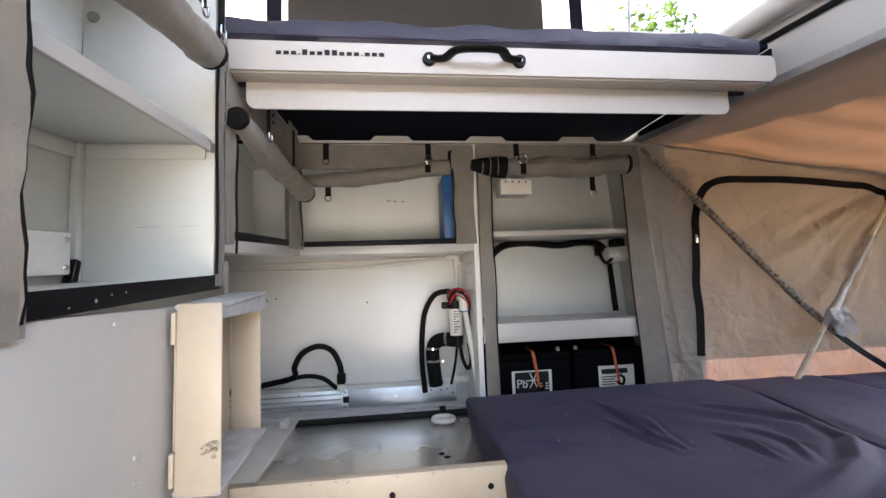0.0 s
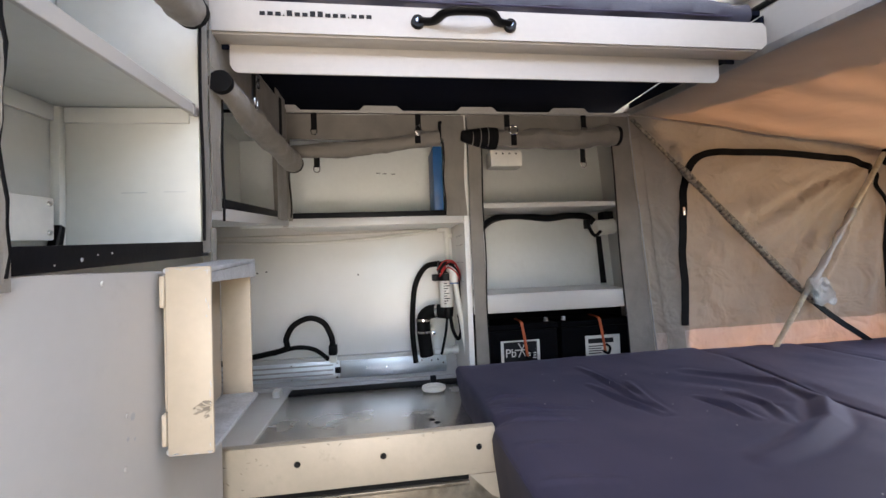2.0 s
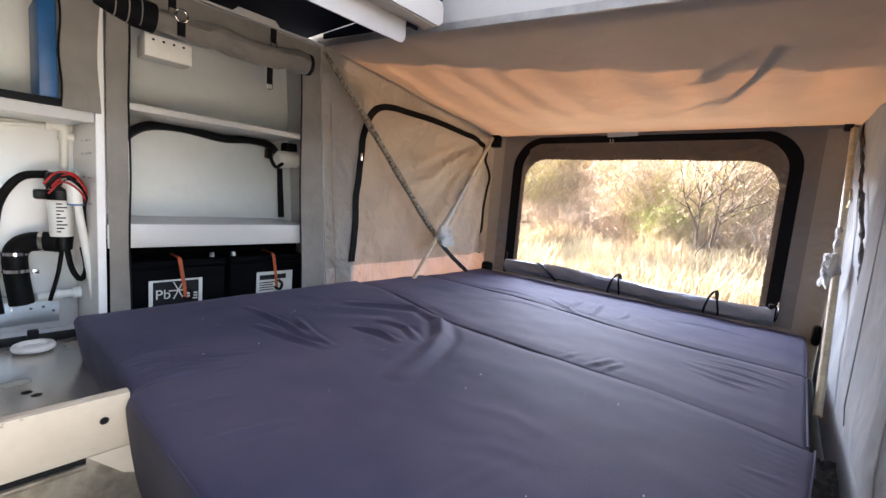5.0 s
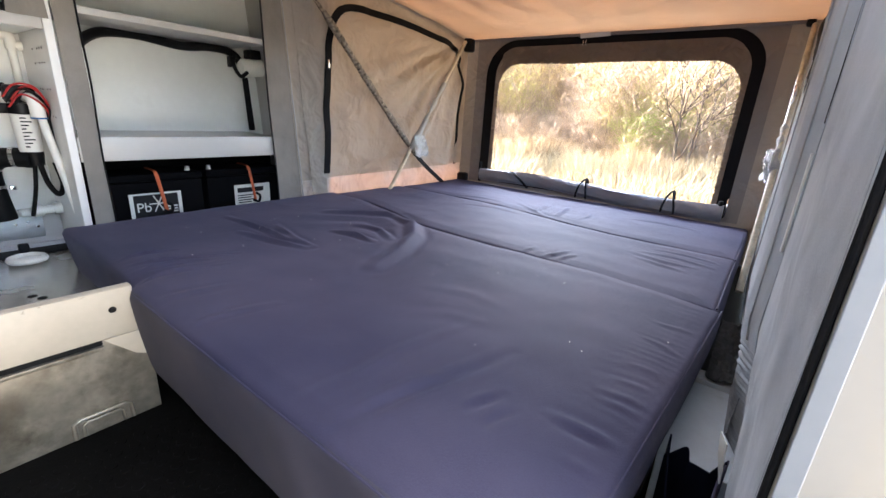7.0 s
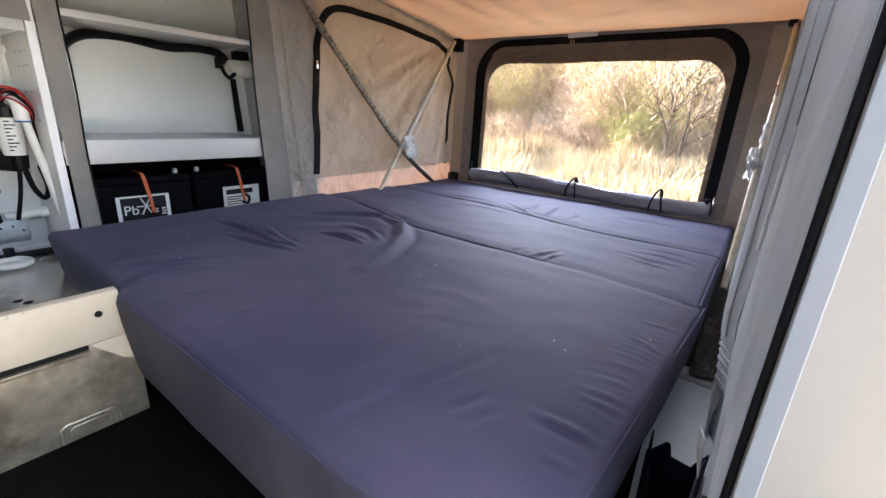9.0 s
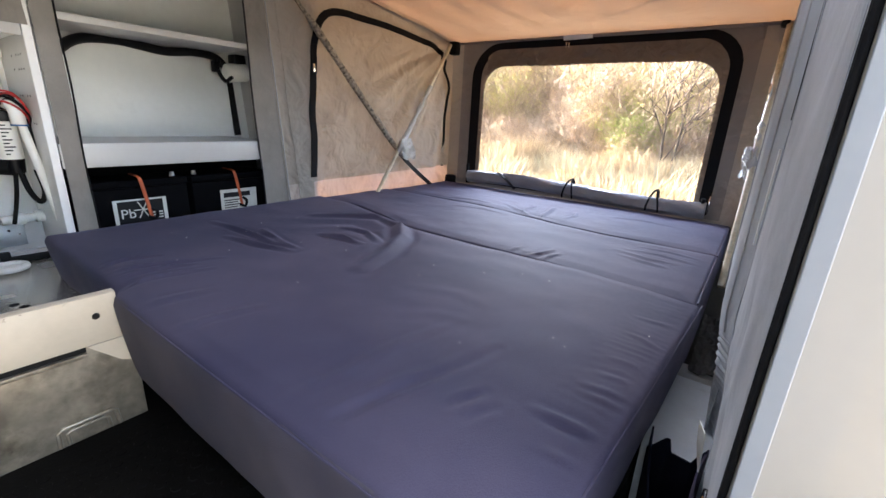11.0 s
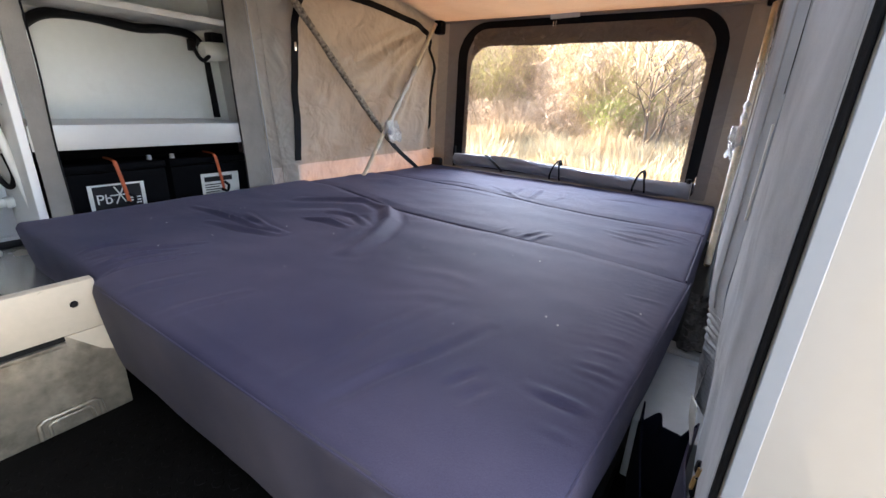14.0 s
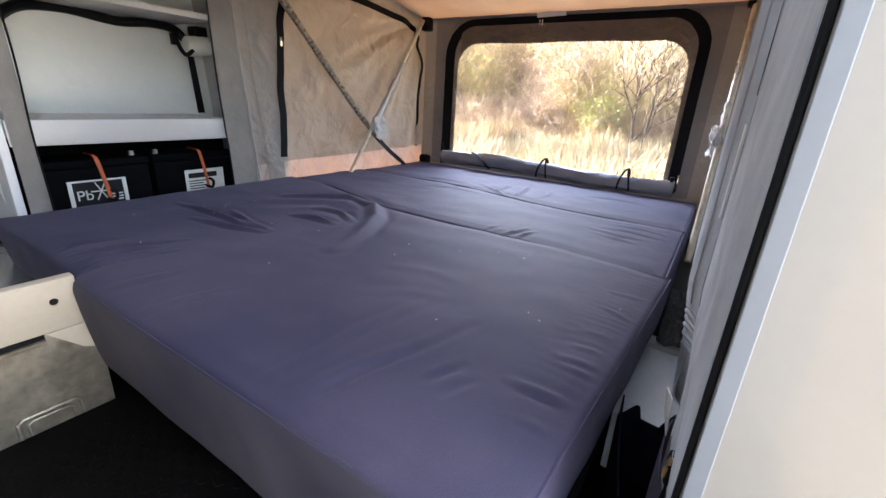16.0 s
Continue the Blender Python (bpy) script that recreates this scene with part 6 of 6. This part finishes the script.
pouch = thing("dark_pouch", "dark navy vinyl pouch hanging beside the bed", "pouch", (0.80, 0.03, 0.83))
POUCH_U = (0.0, 0.09, 0.30, 0.36, 0.42, 0.80, 0.90, 1.0)
POUCH_H = (0.165, 0.172, 0.198, 0.200, 0.174, 0.170, 0.190, 0.206)
part("back", sheet(lambda u, v: (0.905 - 0.03 * v, 0.056 - 0.088 * u, 0.818 + float(np.interp(u, POUCH_U, POUCH_H)) * v), 44, 8, 0.003), DEEPNAVY, pouch)
part("side", sheet(lambda u, v: (0.898 - 0.20 * u - 0.01 * v, -0.032 + 0.010 * math.sin(4 * u), 0.84 + (0.18 - 0.03 * u) * v), 12, 6, 0.003), NAVY, pouch, "lighter navy side")
part("front", sheet(lambda u, v: (0.898 - 0.20 * u, 0.056 - 0.046 * u + 0.003 * math.sin(5 * u), 0.84 + (0.175 - 0.12 * u) * v), 12, 6, 0.003), DEEPNAVY, pouch)
hook = thing("snap_hook", "small brass snap hook hanging on the lining", "snap hook", (0.60, -0.026, 1.12))
part("hook", sweep(curve([(0.600, -0.0265, 1.148), (0.6025, -0.0245, 1.142), (0.599, -0.0235, 1.131), (0.5945, -0.0245, 1.134), (0.597, -0.0258, 1.145)]), 0.0014, 6), BRASS, hook)
part("swivel", sweep([(0.600, -0.0265, 1.148), (0.6015, -0.0275, 1.158)], 0.0022, 8), BRASS, hook)
part("ring", sweep([(0.6015 + 0.0035 * math.cos(math.tau * k / 12), -0.0275, 1.1615 + 0.0042 * math.sin(math.tau * k / 12)) for k in range(13)], 0.0009, 6), CHROME, hook, "bright wire ring")
solo("crumpled_cloth", sheet(lambda u, v: (1.235 + 0.27 * u + 0.008 * math.sin(7 * v), -0.034 + 0.068 * v, 0.977 + 0.05 * u + nz(u * 8, v * 4, 2, 2, 0.014)), 26, 12, 0.004), DARKCLOTH, "dark crumpled cloth in the corner by the bed", "cloth")


# ---- outside ----
def grass(name, n, xr, yr, hr, seed, material=None):
    rng = np.random.default_rng(seed)
    x, y = rng.uniform(*xr, n), rng.uniform(*yr, n)
    clump = np.sin(x * 1.7 + 2 * np.sin(y * 0.9)) * np.sin(y * 1.3) * 0.5 + 0.5
    h = rng.uniform(*hr, n) * (0.45 + 0.9 * clump)
    a, w = rng.uniform(0, math.tau, n), rng.uniform(0.006, 0.014, n)
    lx, ly = rng.normal(0, 0.28, n) * h, rng.normal(0, 0.28, n) * h
    p = np.empty((n, 5, 3))
    for i, (s, t) in enumerate(((-1, 0), (1, 0), (1, 0.55), (-1, 0.55), (0, 1))):
        k = 1 - 0.35 * t
        p[:, i, 0] = x + s * w * k * np.cos(a) + lx * t * t
        p[:, i, 1] = y + s * w * k * np.sin(a) + ly * t * t
        p[:, i, 2] = h * t - 0.01
    base = np.arange(n)[:, None] * 5
    faces = (base + [0, 1, 2, 3]).tolist() + (base + [3, 2, 4]).tolist()
    me = bpy.data.meshes.new(name)
    me.from_pydata(p.reshape(-1, 3).tolist(), [], faces)
    me.materials.append(material or STRAW)
    return new(name, me)


tagged(grass("dry_grass", 56000, (6.0, 13.2), (-1.0, 10.5), (0.16, 0.86), 4), "tall dry straw-coloured grass in full sun", "grass", kind="stuff")


def shrub(name, label, category, seed, height, spread, leaves, leaf_mat, leaf, base, twigs=0, trunk=0.05):
    rng = random.Random(seed)
    t = thing(name, label, category, (0, 0, 0), "shrubs behind the grass" if category == "shrub" else "")
    bm = bmesh.new()
    tips = []

    def limb(p, d, length, r, level):
        pts, q, dd = [Vector(p)], Vector(p), Vector(d)
        for i in range(4):
            dd = (dd + Vector((rng.uniform(-1, 1), rng.uniform(-1, 1), rng.uniform(-0.4, 0.7))) * 0.22).normalized()
            q = q + dd * length / 4
            pts.append(q.copy())
        sweep(pts, [r, r * 0.85, r * 0.7, r * 0.55, r * 0.4], 5, bm)
        tips.extend(pts[2:] if level else pts[4:])
        if level < 3:
            for _ in range(4 if level else 6):
                s = rng.choice(pts[1:])
                out = Vector((rng.uniform(-1, 1) * spread, rng.uniform(-1, 1) * spread, rng.uniform(0.1, 1))).normalized()
                limb(s, (dd * 0.5 + out).normalized(), length * rng.uniform(0.45, 0.68), r * 0.5, level + 1)

    for _ in range(base):
        a = rng.uniform(0, math.tau)
        limb((0.25 * math.cos(a), 0.25 * math.sin(a), -0.05), Vector((0.35 * spread * math.cos(a), 0.35 * spread * math.sin(a), 1)).normalized(), height * rng.uniform(0.42, 0.60), trunk, 0)
    part("trunk", bm, DRYBARK if category == "shrub" else BARK, t)
    verts, faces = [], []
    for i in range(leaves):
        c = rng.choice(tips) + Vector((rng.gauss(0, 0.13), rng.gauss(0, 0.13), rng.gauss(0, 0.11)))
        if c.z < 0.1:
            continue
        d = Vector((rng.uniform(-1, 1), rng.uniform(-1, 1), rng.uniform(-0.6, 0.6))).normalized()
        s = d.cross(Vector((rng.uniform(-1, 1), rng.uniform(-1, 1), rng.uniform(-1, 1)))).normalized()
        q = leaf * rng.uniform(0.6, 1.3)
        k = len(verts)
        verts += [c - d * q, c + s * q * 0.42, c + d * q, c - s * q * 0.42]
        faces.append((k, k + 1, k + 2, k + 3))
    me = bpy.data.meshes.new("crown")
    me.from_pydata([tuple(v) for v in verts], [], faces)
    me.materials.append(leaf_mat)
    under(new("crown", me), t)
    verts, faces = [], []
    for i in range(twigs):
        c = rng.choice(tips) + Vector((rng.gauss(0, 0.16), rng.gauss(0, 0.16), rng.gauss(0, 0.14)))
        d = Vector((rng.uniform(-1, 1), rng.uniform(-1, 1), rng.uniform(-0.5, 1.0))).normalized() * rng.uniform(0.12, 0.55)
        e = d + Vector((rng.gauss(0, 0.09), rng.gauss(0, 0.09), rng.gauss(0, 0.09)))
        w = Vector((0.0045, 0.0045, 0)) * rng.uniform(0.6, 1.5)
        k = len(verts)
        verts += [c - w, c + w, c + d + w * 0.6, c + d - w * 0.6, c + d + e]
        faces += [(k, k + 1, k + 2, k + 3), (k + 3, k + 2, k + 4)]
    if twigs > 5000:
        bm = bmesh.new()
        for i in range(34):
            p, a = rng.choice(tips), rng.uniform(0, math.tau)
            n, rise = rng.uniform(0.7, 1.6), rng.uniform(-0.1, 0.6)
            line = [p + Vector((math.cos(a + 0.5 * t) * n * t, math.sin(a + 0.5 * t) * n * t, n * (rise * t - 0.35 * t * t))) for t in (0, 0.25, 0.5, 0.75, 1)]
            if min(q.z for q in line) > 0.1:
                sweep(line, [0.013, 0.011, 0.009, 0.006, 0.003], 5, bm)
        part("bare_branches", bm, TWIG, t, "bare arching pale branches")
    if twigs:
        me = bpy.data.meshes.new("brushwood")
        me.from_pydata([tuple(v) for v in verts], [], faces)
        me.materials.append(TWIG)
        tagged(under(new("brushwood", me), t), kind="stuff")
    return t


kinds = [
    shrub("shrub", "sunlit green and yellow thorn shrub behind the dry grass", "shrub", 3, 5.2, 1.5, 17000, LEAF_GREEN, 0.024, 6, 3000, trunk=0.03),
    shrub("shrub", "half-bare dry brown shrub behind the dry grass", "shrub", 8, 5.0, 1.6, 11000, LEAF_DRY, 0.020, 7, 6500, trunk=0.028),
    shrub("shrub", "dense yellow-green shrub behind the dry grass", "shrub", 15, 5.6, 1.5, 13000, LEAF_OLIVE, 0.023, 6, 4000, trunk=0.028),
    shrub("shrub", "low dry brown thicket at the edge of the grass", "shrub", 19, 2.0, 2.4, 9000, LEAF_DRY, 0.020, 8, 6000, trunk=0.014),
    shrub("shrub", "low fresh green bush at the edge of the dry grass", "shrub", 27, 2.9, 1.3, 9000, LEAF_BUSH, 0.024, 6, 600, trunk=0.016),
]
spots = [(14.7, 3.55, 4), (14.9, 2.7, 4), (15.4, 4.0, 0)]
lay = random.Random(12)
for row in range(3):
    for c in range(13):
        spots.append((15.6 + row * 1.9 + lay.uniform(-0.5, 0.5), -2.2 + c * 1.5 + row * 0.5 + lay.uniform(-0.6, 0.6), lay.choice((1, 2, 0, 1)) if row else lay.choice((3, 1, 1, 0))))
for c in range(24):
    spots.append((15.0 + lay.uniform(0, 1.5), -2.0 + c * 0.75 + lay.uniform(-0.3, 0.3), 3))
used = set()
for i, (x, y, k) in enumerate(spots):
    m = Matrix.Translation((x, y, 0)) @ Matrix.Rotation(i * 2.1, 4, "Z") @ Matrix.Diagonal((1, 1, 1.0 if x < 16.6 else 1.2, 1))
    if k not in used:
        used.add(k)
        kinds[k].matrix_basis = m
    else:
        copy_thing(kinds[k], m)
tree = shrub("tree", "tall green leafy tree beyond the camper", "tree", 21, 9.5, 0.9, 9000, LEAF_TREE, 0.10, 1, trunk=0.16)
tree.matrix_basis = Matrix.Translation((7.2, 8.8, 0))
sapling = shrub("tree", "slender forked grey tree with thin leaves above the grass", "tree", 33, 6.0, 1.0, 1500, LEAF_OLIVE, 0.026, 2, 1100, trunk=0.055)
sapling.matrix_basis = Matrix.Translation((14.0, 2.25, 0))
tagged(grass("brown_grass", 24000, (12.3, 15.8), (-1.5, 10.5), (0.35, 1.05), 9, BROWNGRASS), "tall brown dry grass in front of the shrubs", "grass", kind="stuff")
